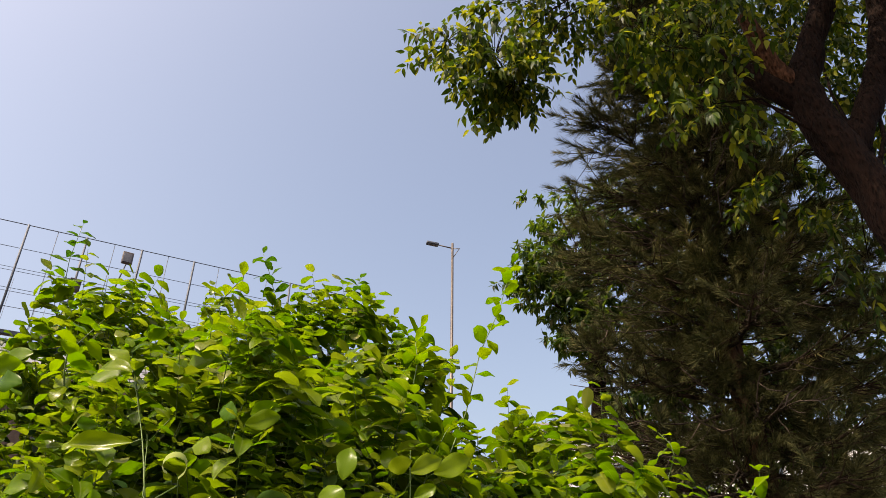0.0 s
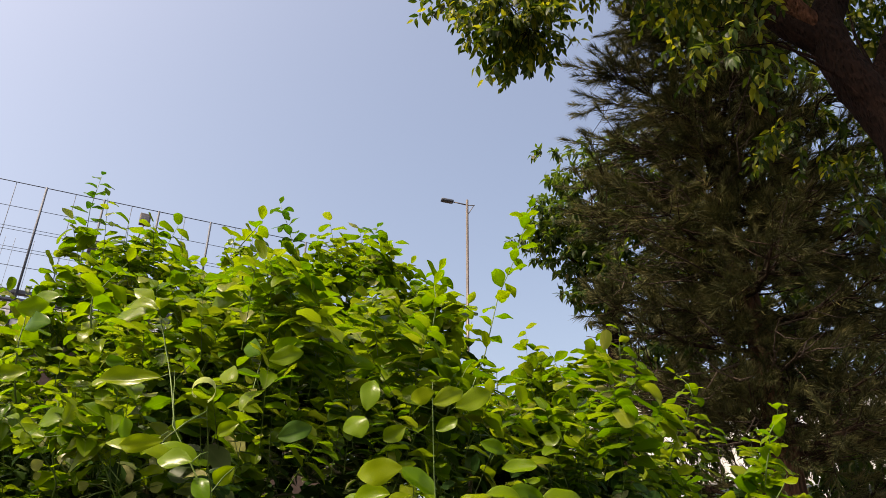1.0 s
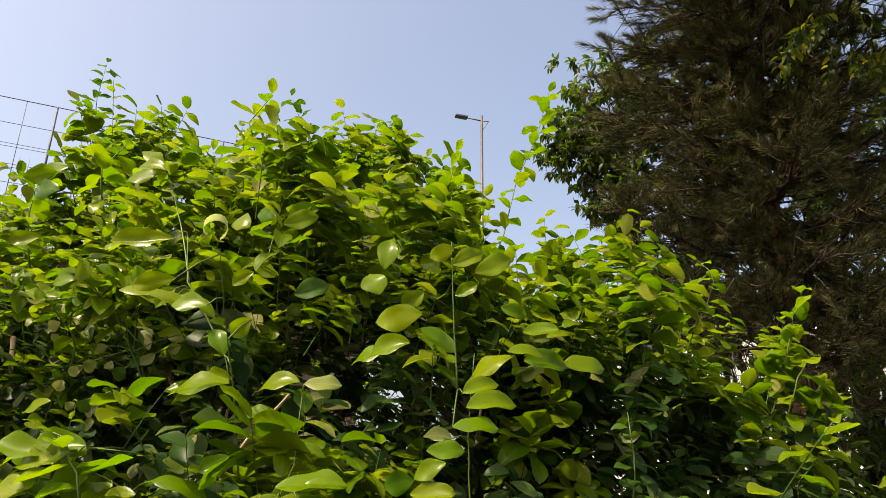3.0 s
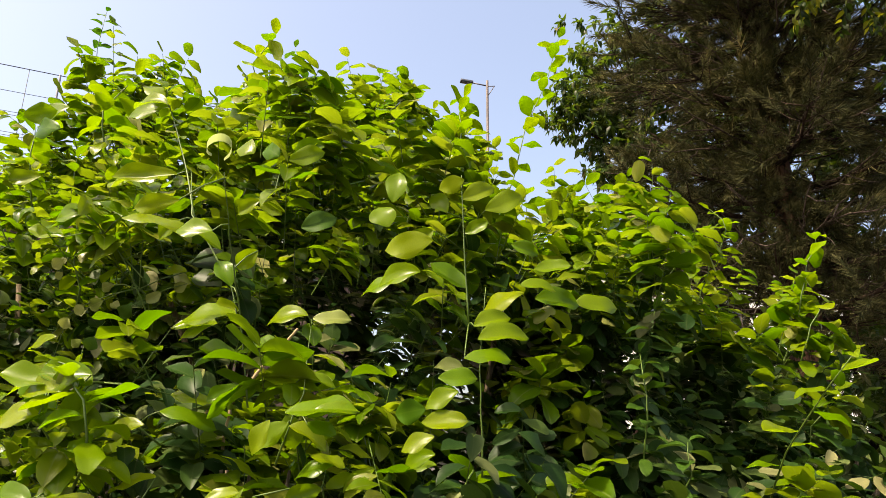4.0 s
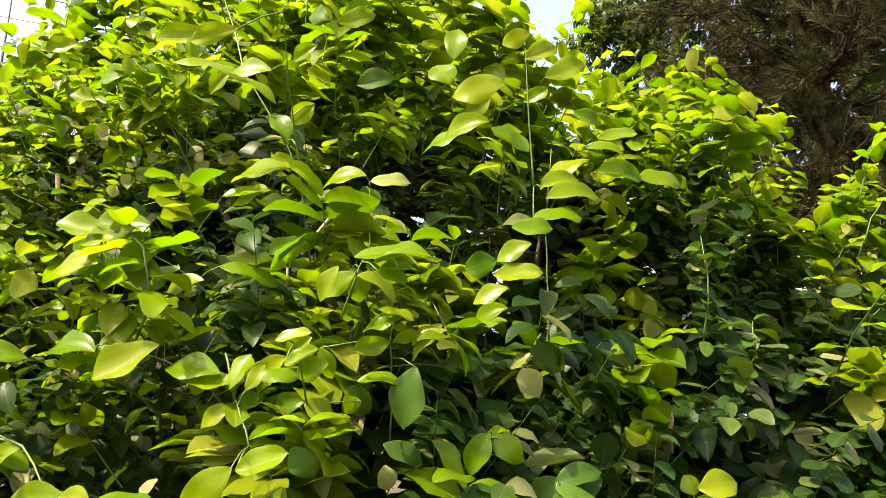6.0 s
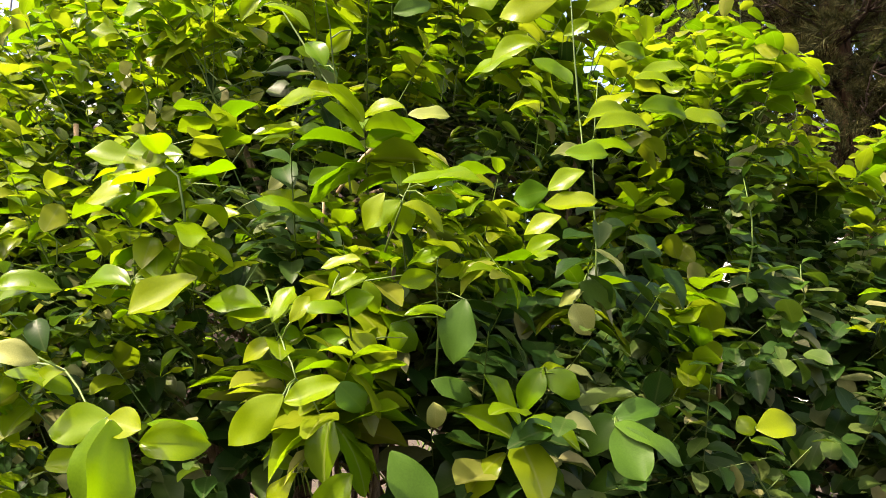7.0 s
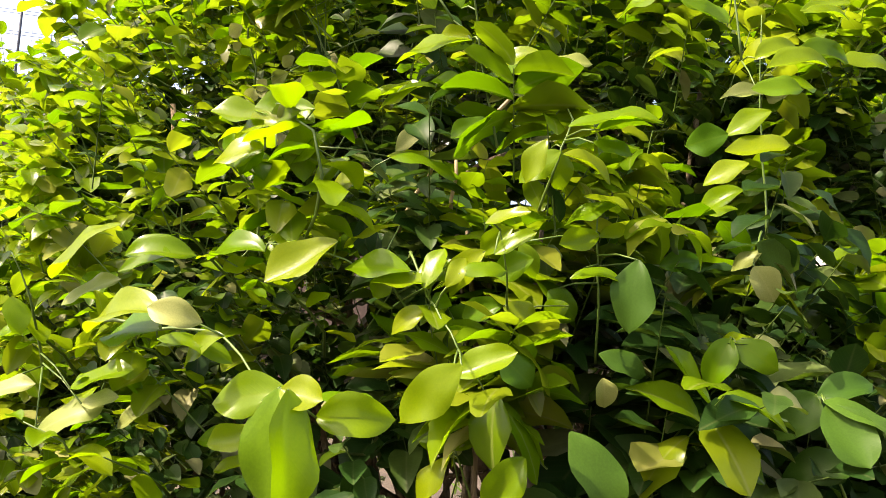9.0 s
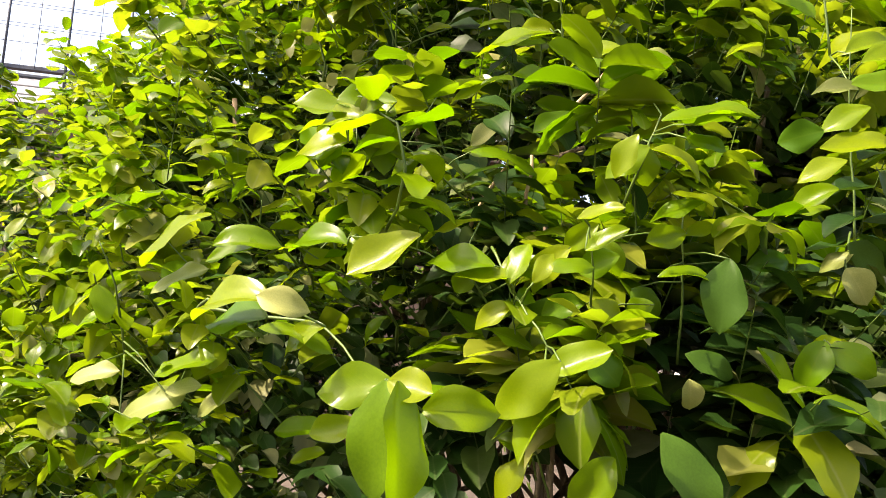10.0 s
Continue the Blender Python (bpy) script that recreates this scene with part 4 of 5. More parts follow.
# sprays at the top of the front
spray(((-0.492, 1.250, 1.811), (-0.549, 1.300, 1.947), (-0.599, 1.320, 2.059)),
      ("new", (-0.592, 1.300, 2.054), (-0.668, 1.300, 2.080), 0.046, -50),
      ("new", (-0.611, 1.320, 2.069), (-0.650, 1.320, 2.135), 0.040, -45),
      ("new", (-0.713, 1.300, 1.845), (-0.787, 1.300, 1.851), 0.045, -63),
      ("new", (-0.535, 1.600, 2.208), (-0.643, 1.600, 2.189), 0.066, -76),
      ("new", (-0.349, 1.150, 1.804), (-0.390, 1.150, 1.787), 0.027, -94),
      ("new", (-0.493, 1.200, 1.794), (-0.535, 1.200, 1.766), 0.030, -91),
      ("new", (-0.491, 1.200, 1.780), (-0.419, 1.200, 1.766), 0.044, 42),
      ("new", (-0.923, 1.500, 2.167), (-1.018, 1.500, 2.151), 0.058, -78),
      ("new", (-0.609, 1.340, 2.071), (-0.703, 1.340, 2.068), 0.056, -63))
# leaves on the right shoulder
spray(((-0.065, 1.600, 1.842), (-0.029, 1.600, 1.967), (0.009, 1.620, 2.040)),
      ("new", (-0.123, 1.500, 1.871), (-0.168, 1.500, 1.842), 0.042, -94),
      ("new", (-0.099, 1.550, 1.927), (-0.136, 1.550, 1.978), 0.044, -85),
      ("new", (-0.020, 1.500, 1.912), (0.058, 1.500, 1.947), 0.052, 94),
      ("new", (-0.060, 1.500, 1.865), (-0.014, 1.500, 1.888), 0.035, 93),
      ("new", (-0.039, 1.550, 1.977), (-0.112, 1.550, 1.971), 0.044, -97),
      ("new", (0.050, 1.450, 1.732), (-0.045, 1.450, 1.721), 0.057, -39),
      ("new", (-0.116, 1.400, 1.775), (-0.053, 1.400, 1.723), 0.049, 64),
      ("new", (0.030, 1.500, 1.841), (0.086, 1.500, 1.824), 0.035, 90))
# sunny layered spray
spray(((-0.503, 1.250, 1.454), (-0.561, 1.200, 1.505), (-0.620, 1.140, 1.527)),
      ("new", (-0.591, 1.120, 1.520), (-0.664, 1.120, 1.533), 0.044, -53),
      ("new", (-0.530, 1.140, 1.516), (-0.617, 1.140, 1.507), 0.052, -43),
      ("new", (-0.562, 1.140, 1.546), (-0.639, 1.140, 1.544), 0.046, -57),
      ("new", (-0.603, 1.100, 1.489), (-0.675, 1.100, 1.486), 0.043, -48),
      ("new", (-0.529, 1.170, 1.493), (-0.598, 1.170, 1.477), 0.042, -54),
      ("new", (-0.566, 1.150, 1.533), (-0.607, 1.150, 1.562), 0.033, -68),
      ("new", (-0.486, 1.200, 1.501), (-0.404, 1.200, 1.505), 0.049, 40),
      ("new", (-0.508, 1.200, 1.481), (-0.585, 1.200, 1.466), 0.047, -43))
# sunny low spray
spray(((-0.438, 1.200, 1.272), (-0.468, 1.150, 1.338), (-0.532, 1.120, 1.372), (-0.602, 1.120, 1.385)),
      ("new", (-0.606, 1.120, 1.376), (-0.688, 1.120, 1.397), 0.051, -42),
      ("pale", (-0.599, 1.140, 1.385), (-0.568, 1.140, 1.394), 0.024, 89),
      ("new", (-0.522, 1.120, 1.385), (-0.602, 1.120, 1.335), 0.057, -57),
      ("new", (-0.626, 1.140, 1.367), (-0.667, 1.140, 1.359), 0.025, -71),
      ("new", (-0.466, 1.170, 1.410), (-0.542, 1.170, 1.408), 0.046, -27),
      ("new", (-0.464, 1.140, 1.349), (-0.493, 1.140, 1.325), 0.029, -95),
      ("new", (-0.363, 1.140, 1.373), (-0.416, 1.140, 1.331), 0.041, -70),
      ("new", (-0.335, 1.150, 1.399), (-0.375, 1.150, 1.373), 0.031, -90),
      ("new", (-0.314, 1.160, 1.367), (-0.362, 1.160, 1.352), 0.036, -84),
      ("new", (-0.377, 1.150, 1.357), (-0.434, 1.150, 1.358), 0.034, -59))

# leaves in the hollow coloured pale to stand for patches of sun
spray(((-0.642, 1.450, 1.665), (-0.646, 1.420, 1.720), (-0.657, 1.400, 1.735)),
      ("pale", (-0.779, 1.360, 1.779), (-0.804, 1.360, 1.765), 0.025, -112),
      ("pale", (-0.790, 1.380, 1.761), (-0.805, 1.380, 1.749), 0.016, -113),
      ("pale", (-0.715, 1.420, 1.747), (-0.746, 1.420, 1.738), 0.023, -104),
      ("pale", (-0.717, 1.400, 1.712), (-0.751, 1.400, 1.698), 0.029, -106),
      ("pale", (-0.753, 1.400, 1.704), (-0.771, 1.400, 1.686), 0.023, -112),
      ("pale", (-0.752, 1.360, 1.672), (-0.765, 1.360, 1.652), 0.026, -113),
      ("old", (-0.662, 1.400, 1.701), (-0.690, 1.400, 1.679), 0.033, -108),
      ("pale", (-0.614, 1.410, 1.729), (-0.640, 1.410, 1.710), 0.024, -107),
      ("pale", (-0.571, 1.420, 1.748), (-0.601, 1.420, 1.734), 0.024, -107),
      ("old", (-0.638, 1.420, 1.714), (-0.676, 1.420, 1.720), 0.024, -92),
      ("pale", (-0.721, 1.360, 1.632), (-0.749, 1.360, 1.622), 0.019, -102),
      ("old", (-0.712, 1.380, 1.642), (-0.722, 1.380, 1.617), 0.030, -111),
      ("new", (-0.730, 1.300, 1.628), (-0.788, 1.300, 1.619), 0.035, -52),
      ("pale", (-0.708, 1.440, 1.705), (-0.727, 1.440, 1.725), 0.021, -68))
# tiered leaves above the hollow
spray(((-0.627, 1.420, 1.662), (-0.656, 1.360, 1.762), (-0.692, 1.330, 1.818)),
      ("new", (-0.723, 1.310, 1.849), (-0.796, 1.310, 1.846), 0.044, -70),
      ("new", (-0.681, 1.320, 1.803), (-0.735, 1.320, 1.802), 0.032, -55),
      ("new", (-0.667, 1.330, 1.848), (-0.706, 1.330, 1.830), 0.028, -112),
      ("new", (-0.644, 1.350, 1.875), (-0.652, 1.350, 1.842), 0.020, -90),
      ("new", (-0.703, 1.380, 1.931), (-0.731, 1.380, 1.954), 0.047, -81),
      ("green", (-0.694, 1.420, 1.985), (-0.737, 1.420, 1.991), 0.031, -105),
      ("new", (-0.788, 1.360, 1.823), (-0.858, 1.360, 1.834), 0.043, -54),
      ("green", (-0.620, 1.400, 1.839), (-0.548, 1.400, 1.848), 0.044, 66),
      ("new", (-0.566, 1.400, 1.765), (-0.622, 1.400, 1.781), 0.035, -50),
      ("new", (-0.613, 1.420, 1.832), (-0.580, 1.420, 1.848), 0.025, 109),
      ("green", (-0.573, 1.420, 1.870), (-0.513, 1.420, 1.845), 0.039, 85),
      ("new", (-0.413, 1.450, 1.891), (-0.458, 1.450, 1.919), 0.033, -91),
      ("new", (-0.443, 1.400, 1.913), (-0.485, 1.400, 1.888), 0.029, -101),
      ("new", (-0.327, 1.420, 2.021), (-0.402, 1.420, 2.015), 0.045, -92),
      ("green", (-0.417, 1.420, 2.001), (-0.462, 1.420, 2.035), 0.045, -93),
      ("new", (-0.883, 1.400, 1.962), (-0.947, 1.400, 1.951), 0.039, -83),
      ("new", (-0.945, 1.400, 1.937), (-1.012, 1.400, 1.929), 0.040, -79),
      ("green", (-0.862, 1.400, 2.065), (-0.946, 1.400, 2.081), 0.051, -83),
      ("new", (-0.959, 1.420, 2.105), (-0.893, 1.420, 2.117), 0.048, 116))

# side shoots that lean out of the hedge's sunny front
side_rng = random.Random(17)
for k in range(9):
    x, z = -0.95 + 0.04 * k + side_rng.uniform(-0.03, 0.03), side_rng.uniform(1.10, 1.46)
    y = 1.06 + 0.45 * max(0.0, z - 1.25) + side_rng.uniform(-0.03, 0.06)
    shoot((x, y, z), (x + side_rng.uniform(-0.06, 0.06), y + 0.22, z - 0.12), 6, side_rng.uniform(0.040, 0.055), 60 + k, reach=0.9)

# a pale curled leaf at a shoot's tip, and dry tan sticks among the leaves
bm = bmesh.new()
rows = []
for i in range(13):
    a = radians(-60 + 25 * i)
    r, w = 0.021 - 0.0007 * i, 0.007 * math.sin(math.pi * (0.12 + 0.8 * i / 12))
    c = Vector((-0.352 + r * math.cos(a), 0.99, 1.815 + r * math.sin(a) * 0.9))
    rows.append([bm.verts.new(c + Vector((0.4 * w, -w, 0.3 * w))), bm.verts.new(c + Vector((0, 0, 0.002))), bm.verts.new(c - Vector((0.4 * w, -w, 0.3 * w)))])
for a, b in zip(rows, rows[1:]):
    bm.faces.new((a[0], a[1], b[1], b[0]))
    bm.faces.new((a[1], a[2], b[2], b[1]))
uv = bm.loops.layers.uv.new("UVMap")
for f in bm.faces:
    for loop in f.loops:
        loop[uv].uv = (0.8, 0.5)
part("curled_leaf", bm, curled_mat, hedge, "pale cream curled leaf")
for a, b, rad in (((-0.52, 1.36, 1.44), (-0.455, 1.31, 1.525), 0.003), ((-0.44, 1.34, 1.42), (-0.427, 1.31, 1.53), 0.003), ((-0.42, 1.36, 1.55), (-0.33, 1.33, 1.645), 0.003), ((0.19, 1.58, 1.24), (0.18, 1.52, 1.31), 0.004)):
    bm = bmesh.new()
    tube_into(bm, bent(a, b, 5, 0.003, 0.003, 4), [rad, rad, rad * 0.95, rad * 0.9, rad * 0.7], 6)
    part("dry_stick", bm, dry_wood, hedge, "dry tan broken stick")

# ---- pine ----
PINE = bearing(21.6, 0, 7.1)
pine = thing("pine_tree", "tall dark long-needled pine with drooping tufted branches", "tree", (PINE.x, PINE.y, 0))
bm = bmesh.new()
pine_axis = [Vector((PINE.x + 0.04 * math.sin(z * 0.8), PINE.y + 0.06 * math.cos(z), z)) for z in np.linspace(-0.1, 10.8, 16)]
tube_into(bm, pine_axis, [0.155 - 0.0092 * i for i in range(16)], 18, 0.28)
part("trunk", bm, pine_bark, pine, "rough grey-brown bark")


def needle_tuft(seed, count=92, length=0.125):
    """Needles that stand round the last stretch of a twig along +y like a bottle brush."""
    r = np.random.default_rng(seed)
    s = r.uniform(0, 1, count) ** 0.8
    a = r.uniform(0, 6.28, count)
    open_ = radians(52) - radians(34) * s + r.normal(0, 0.13, count)
    d = np.stack([np.sin(open_) * np.cos(a), np.cos(open_), np.sin(open_) * np.sin(a)], 1)
    p = np.stack([np.zeros(count), s * 0.20, -0.03 * s ** 2], 1)
    return p, d, r.uniform(0.75, 1.1, count) * length * (1.0 - 0.25 * s)


NEEDLE = (np.array([(-0.027, 0, 0), (0.027, 0, 0), (0, 1, -0.10)]), [(0, 1, 2)], np.array([(0.3, 0), (0.7, 0), (0.5, 1)]))
tuft_sets = [needle_tuft(s) for s in range(6)]
tuft_meshes = []
for p, d, ln in tuft_sets:
    tuft_meshes.append(scatter("needle_tuft", [NEEDLE], p, d, rng.normal(0, 1, d.shape), ln, needle_mat))
pine_rng = random.Random(11)
tufts = []
for k in range(170):
    z = 2.3 + 8.2 * (k / 169) ** 0.95
    reach = (1.95 - 0.10 * (z - 3.0) if z < 6.0 else 1.65 - 0.36 * (z - 6.0)) * pine_rng.choice((0.45, 0.8, 0.95, 1.08))
    reach *= 0.6 if z < 3.0 else 0.70
    a = k * 2.4 + pine_rng.uniform(-0.4, 0.4)
    if z < 2.65 and math.cos(a - radians(-112)) > 0.6:   # bare trunk below the front boughs
        continue
    root = Vector((PINE.x, PINE.y, z))
    end = root + Vector((math.cos(a) * reach, math.sin(a) * reach, pine_rng.uniform(-0.25, 0.35)))
    pts = bent(root, end, 7, -0.10, 0.03, k)
    bm = bmesh.new()
    tube_into(bm, pts, [0.03, 0.026, 0.022, 0.018, 0.014, 0.010, 0.005], 6, 0.1)
    for i in range(1, 7):
        for _ in range(7 if i > 3 else 4):
            side = Vector((pine_rng.gauss(0, 1), pine_rng.gauss(0, 1), pine_rng.gauss(0.1, 0.6)))
            way = ((end - root).normalized() * 0.8 + side * 0.55).normalized()
            q = pts[i] + way * pine_rng.uniform(0.15, 0.5)
            tube_into(bm, [pts[i], pts[i].lerp(q, 0.5) + Vector((0, 0, -0.02)), q], [0.006, 0.005, 0.003], 4)
            if q.y > PINE.y + 0.35 and pine_rng.random() < 0.65:   # thinner on the far side
                continue
            tufts.append((q, (way + Vector((0, 0, 0.12))).normalized(), pine_rng.uniform(0.9, 1.35)))
    part("branch", bm, pine_twig, pine)
for k in range(60):     # short twigs with tufts round the upper trunk
    z = 3.0 + 5.5 * k / 59
    a = radians(-110) + pine_rng.uniform(-1.7, 1.7)
    root = Vector((PINE.x, PINE.y, z))
    end = root + Vector((math.cos(a), math.sin(a), pine_rng.uniform(-0.2, 0.3))) * pine_rng.uniform(0.3, 0.7)
    bm = bmesh.new()
    tube_into(bm, bent(root, end, 4, -0.03, 0.02, 300 + k), [0.012, 0.010, 0.008, 0.004], 5)
    part("branch", bm, pine_twig, pine)
    for _ in range(4):
        way = ((end - root).normalized() + Vector((pine_rng.gauss(0, 0.6), pine_rng.gauss(0, 0.6), pine_rng.gauss(0, 0.5)))).normalized()
        tufts.append((end + way * 0.12, way, pine_rng.uniform(0.9, 1.3)))
for k in range(44):     # bare dead boughs
    z = 2.9 + 3.4 * pine_rng.random()
    a = radians(-118) + pine_rng.uniform(-1.1, 0.9)
    root = Vector((PINE.x, PINE.y, z))
    end = root + Vector((math.cos(a), math.sin(a), pine_rng.uniform(-0.25, 0.15))) * pine_rng.uniform(0.9, 1.75)
    pts = bent(root, end, 8, -0.08, 0.035, 400 + k)
    bm = bmesh.new()
    tube_into(bm, pts, [0.012, 0.011, 0.010, 0.009, 0.008, 0.006, 0.005, 0.003], 5)
    for i in (3, 4, 5, 6):
        q = pts[i] + ((end - root).normalized() + Vector((pine_rng.gauss(0, 0.5), pine_rng.gauss(0, 0.5), pine_rng.gauss(0, 0.4)))).normalized() * pine_rng.uniform(0.12, 0.4)
        tube_into(bm, bent(pts[i], q, 4, -0.02, 0.012, k), [0.006, 0.005, 0.004, 0.002], 4)
    part("dead_branch", bm, dead_bark, pine, "bare grey dead branch")
tufts.sort(key=lambda u: (u[0] - Vector((0, 1.0, 1.6))).length)
rest_p, rest_d, rest_l = [], [], []
for k, (q, way, size) in enumerate(tufts):
    x = way.orthogonal().normalized()
    m = Matrix((x, way, x.cross(way))).transposed().to_4x4() @ pose(0, 0, 0, 0, pine_rng.uniform(0, 360), 0)
    m.translation = q - way * 0.1
    if k < 280:
        ob = attach("needle_tuft", tuft_meshes[k % 6], pine)
        ob.matrix_basis = m @ Matrix.Diagonal((size, size, size, 1))
    else:
        p, d, ln = tuft_sets[k % 6]
        r3 = np.array(m.to_3x3())
        rest_p.append(p @ r3.T * size + np.array(m.translation))
        rest_d.append(d @ r3.T)
        rest_l.append(ln * size)
rest_d = np.concatenate(rest_d)
attach("needles", scatter("needles", [NEEDLE], np.concatenate(rest_p), rest_d, rng.normal(0, 1, rest_d.shape), np.concatenate(rest_l), needle_mat), pine, "dark green needles", "stuff")

# ---- broadleaf tree over the pine ----
tree = thing("broadleaf_tree", "large shade tree with a forked brown trunk and hanging leaves", "tree", (3.25, 3.35, 0))
fork = bearing(31.6, 36.6, 4.7)
bm = bmesh.new()
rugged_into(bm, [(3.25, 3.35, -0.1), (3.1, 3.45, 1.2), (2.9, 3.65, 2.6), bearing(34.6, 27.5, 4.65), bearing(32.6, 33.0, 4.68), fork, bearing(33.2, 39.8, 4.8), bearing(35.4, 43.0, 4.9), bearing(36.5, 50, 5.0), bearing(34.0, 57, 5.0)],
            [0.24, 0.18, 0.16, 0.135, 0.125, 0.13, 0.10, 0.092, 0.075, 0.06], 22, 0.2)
part("trunk", bm, tree_bark, tree, "rough bark, coloured dark for crown shade")
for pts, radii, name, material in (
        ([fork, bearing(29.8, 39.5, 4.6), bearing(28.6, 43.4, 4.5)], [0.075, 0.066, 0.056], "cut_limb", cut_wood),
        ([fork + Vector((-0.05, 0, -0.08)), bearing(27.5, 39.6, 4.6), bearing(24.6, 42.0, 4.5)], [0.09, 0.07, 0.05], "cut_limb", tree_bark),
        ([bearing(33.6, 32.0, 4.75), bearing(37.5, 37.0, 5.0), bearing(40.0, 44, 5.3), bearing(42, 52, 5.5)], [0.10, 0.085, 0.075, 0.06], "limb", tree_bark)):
    bm = bmesh.new()
    rugged_into(bm, pts, radii, 16, 0.22, 0.035)
    part(name, bm, material, tree)

# leafy boughs: azimuth, elevation, level distance, size, sprays
tree_rng = random.Random(5)
sp, sd, sl, ss = [], [], [], []
def bough(az, el, far, size, count, root=None, z=0.0):
    c = bearing(az, el, far) if far else Vector((az, el, z))
    root = root or (bearing(35.0, 50, 5.0) if el > 41 else bearing(34.4, 29.0, 4.7))
    bm = bmesh.new()
    tube_into(bm, bent(root, c, 7, 0.25, 0.06, int(az * 7 + el)), [0.020, 0.016, 0.012, 0.009, 0.007, 0.005, 0.003], 6)
    for _ in range(count):
        d = Vector((tree_rng.gauss(0, 1), tree_rng.gauss(0, 1), tree_rng.gauss(0, 0.8))).normalized()
        p = c + d * size * tree_rng.uniform(0.25, 1.0)
        way = Vector((d.x, d.y, d.z * 0.4 - 0.55)).normalized()
        tube_into(bm, [c.lerp(p, 0.2), c.lerp(p, 0.65) + Vector((0, 0, 0.03)), p], [0.003, 0.0025, 0.0015], 4)
        sp.append(p), sd.append(way), sl.append(tree_rng.uniform(0.16, 0.34)), ss.append(tree_rng.uniform(0.060, 0.098))
    part("branch", bm, tree_bark, tree)


for row in ((3.4, 44.3, 3.9, 0.30, 76), (-1.6, 45.6, 4.0, 0.20, 22), (5.4, 42.3, 3.8, 0.22, 44), (6.8, 48.2, 4.0, 0.42, 52), (12.6, 47.6, 4.0, 0.36, 36),
            (18.0, 45.5, 3.9, 0.36, 32), (22.5, 43.8, 4.8, 0.42, 28), (21.0, 40.5, 4.7, 0.2, 12), (28.0, 46.0, 5.3, 0.7, 70), (36.0, 43.0, 5.8, 0.8, 100), (40.0, 38.0, 5.8, 0.8, 90),
            (25.2, 42.9, 4.0, 0.24, 24), (21.6, 42.8, 3.9, 0.24, 18), (28.4, 45.2, 4.2, 0.20, 18), (24.0, 38.0, 4.1, 0.24, 16)):
    bough(*row)
# lower and farther boughs; the last three lie unseen above, to add shade
for row in ((29.0, 31.5, 5.3, 0.42, 22), (33.5, 28.5, 5.5, 0.4, 18), (32.5, 24.5, 5.3, 0.3, 10),
            (32.0, 41.0, 6.6, 0.8, 110), (38.5, 45.0, 7.0, 1.0, 130), (36.5, 35.0, 6.4, 0.6, 70), (27.0, 40.5, 6.8, 0.6, 50), (40.0, 33.0, 6.6, 0.7, 60), (33.0, 66.0, 4.0, 1.1, 55),
            (30.0, 56.0, 5.4, 0.9, 50), (42.0, 50.0, 6.0, 1.0, 50)):
    bough(*row)
# unseen boughs added above the view to shade the trunk and the pine
for x, y, z, size, count in ((1.0, 3.0, 7.7, 0.55, 90), (1.4, 3.2, 6.9, 0.5, 90), (1.5, 3.0, 7.6, 0.5, 70), (2.4, 2.6, 7.4, 0.8, 60), (3.2, 2.1, 8.0, 0.9, 70), (4.2, 1.8, 7.4, 1.0, 60),
                            (2.9, 3.1, 6.3, 0.7, 100), (1.0, 2.75, 7.4, 0.5, 110), (1.25, 2.8, 6.6, 0.42, 110), (1.5, 3.15, 7.7, 0.5, 90),
                            (0.0, 4.2, 10.4, 0.8, 140), (0.5, 4.6, 11.0, 0.8, 130), (0.6, 3.4, 10.2, 0.8, 120), (-0.5, 4.9, 10.4, 0.8, 110)):
    bough(x, y, 0, size, count, bearing(40.0, 46, 5.4), z)
attach("foliage", scatter("foliage", lance_forms, *leafy(np.array(sp), np.array(sd), np.array(sl), 12, np.array(ss), hang=0.6, spread=0.8, first=0.0), leaf_tree), tree, "green pointed leaves", "stuff")

# ---- trees behind ----
def back_tree(name, label, foot, crowns, seed, leaf_size=(0.10, 0.145)):
    r = np.random.default_rng(seed)
    ob = thing(name, label, "tree", (foot[0], foot[1], 0))
    top = max(c[2] for c, _, _ in crowns)
    bm = bmesh.new()
    tube_into(bm, bent((foot[0], foot[1], -0.1), (foot[0] + 0.2, foot[1], top), 8, 0, 0.12, seed), [0.2, 0.18, 0.16, 0.14, 0.12, 0.10, 0.07, 0.04], 10, 0.15)
    part("trunk", bm, tree_bark, ob)
    P, D = [], []
    for c, size, count in crowns:
        c = Vector(c)
        bm = bmesh.new()
        tube_into(bm, bent((foot[0] + 0.1, foot[1], max(1.5, c.z - 1.8)), c, 6, 0.1, 0.1, seed + count), [0.06, 0.05, 0.04, 0.03, 0.02, 0.01], 6)
        part("branch", bm, tree_bark, ob)
        d = unit(r.normal(0, 1, (count, 3)))
        f = r.uniform(0.15, 1.0, count) ** 0.6
        lump = np.array([0.8 + 0.5 * noise.noise(Vector(v) * 2.2 + c) for v in d])
        P.append(np.array(c) + d * (f * lump * size)[:, None])
        D.append(unit(d + np.array([0, 0, -0.25]) + r.normal(0, 0.35, d.shape)))
    P, D = np.concatenate(P), np.concatenate(D)
    attach("crown", scatter("crown", lance_forms, *leafy(P, D, np.full(len(P), 0.10), 8, r.uniform(*leaf_size, len(P)), hang=0.5, first=0.0), leaf_back), ob, "dark drooping leaves", "stuff")
    return ob


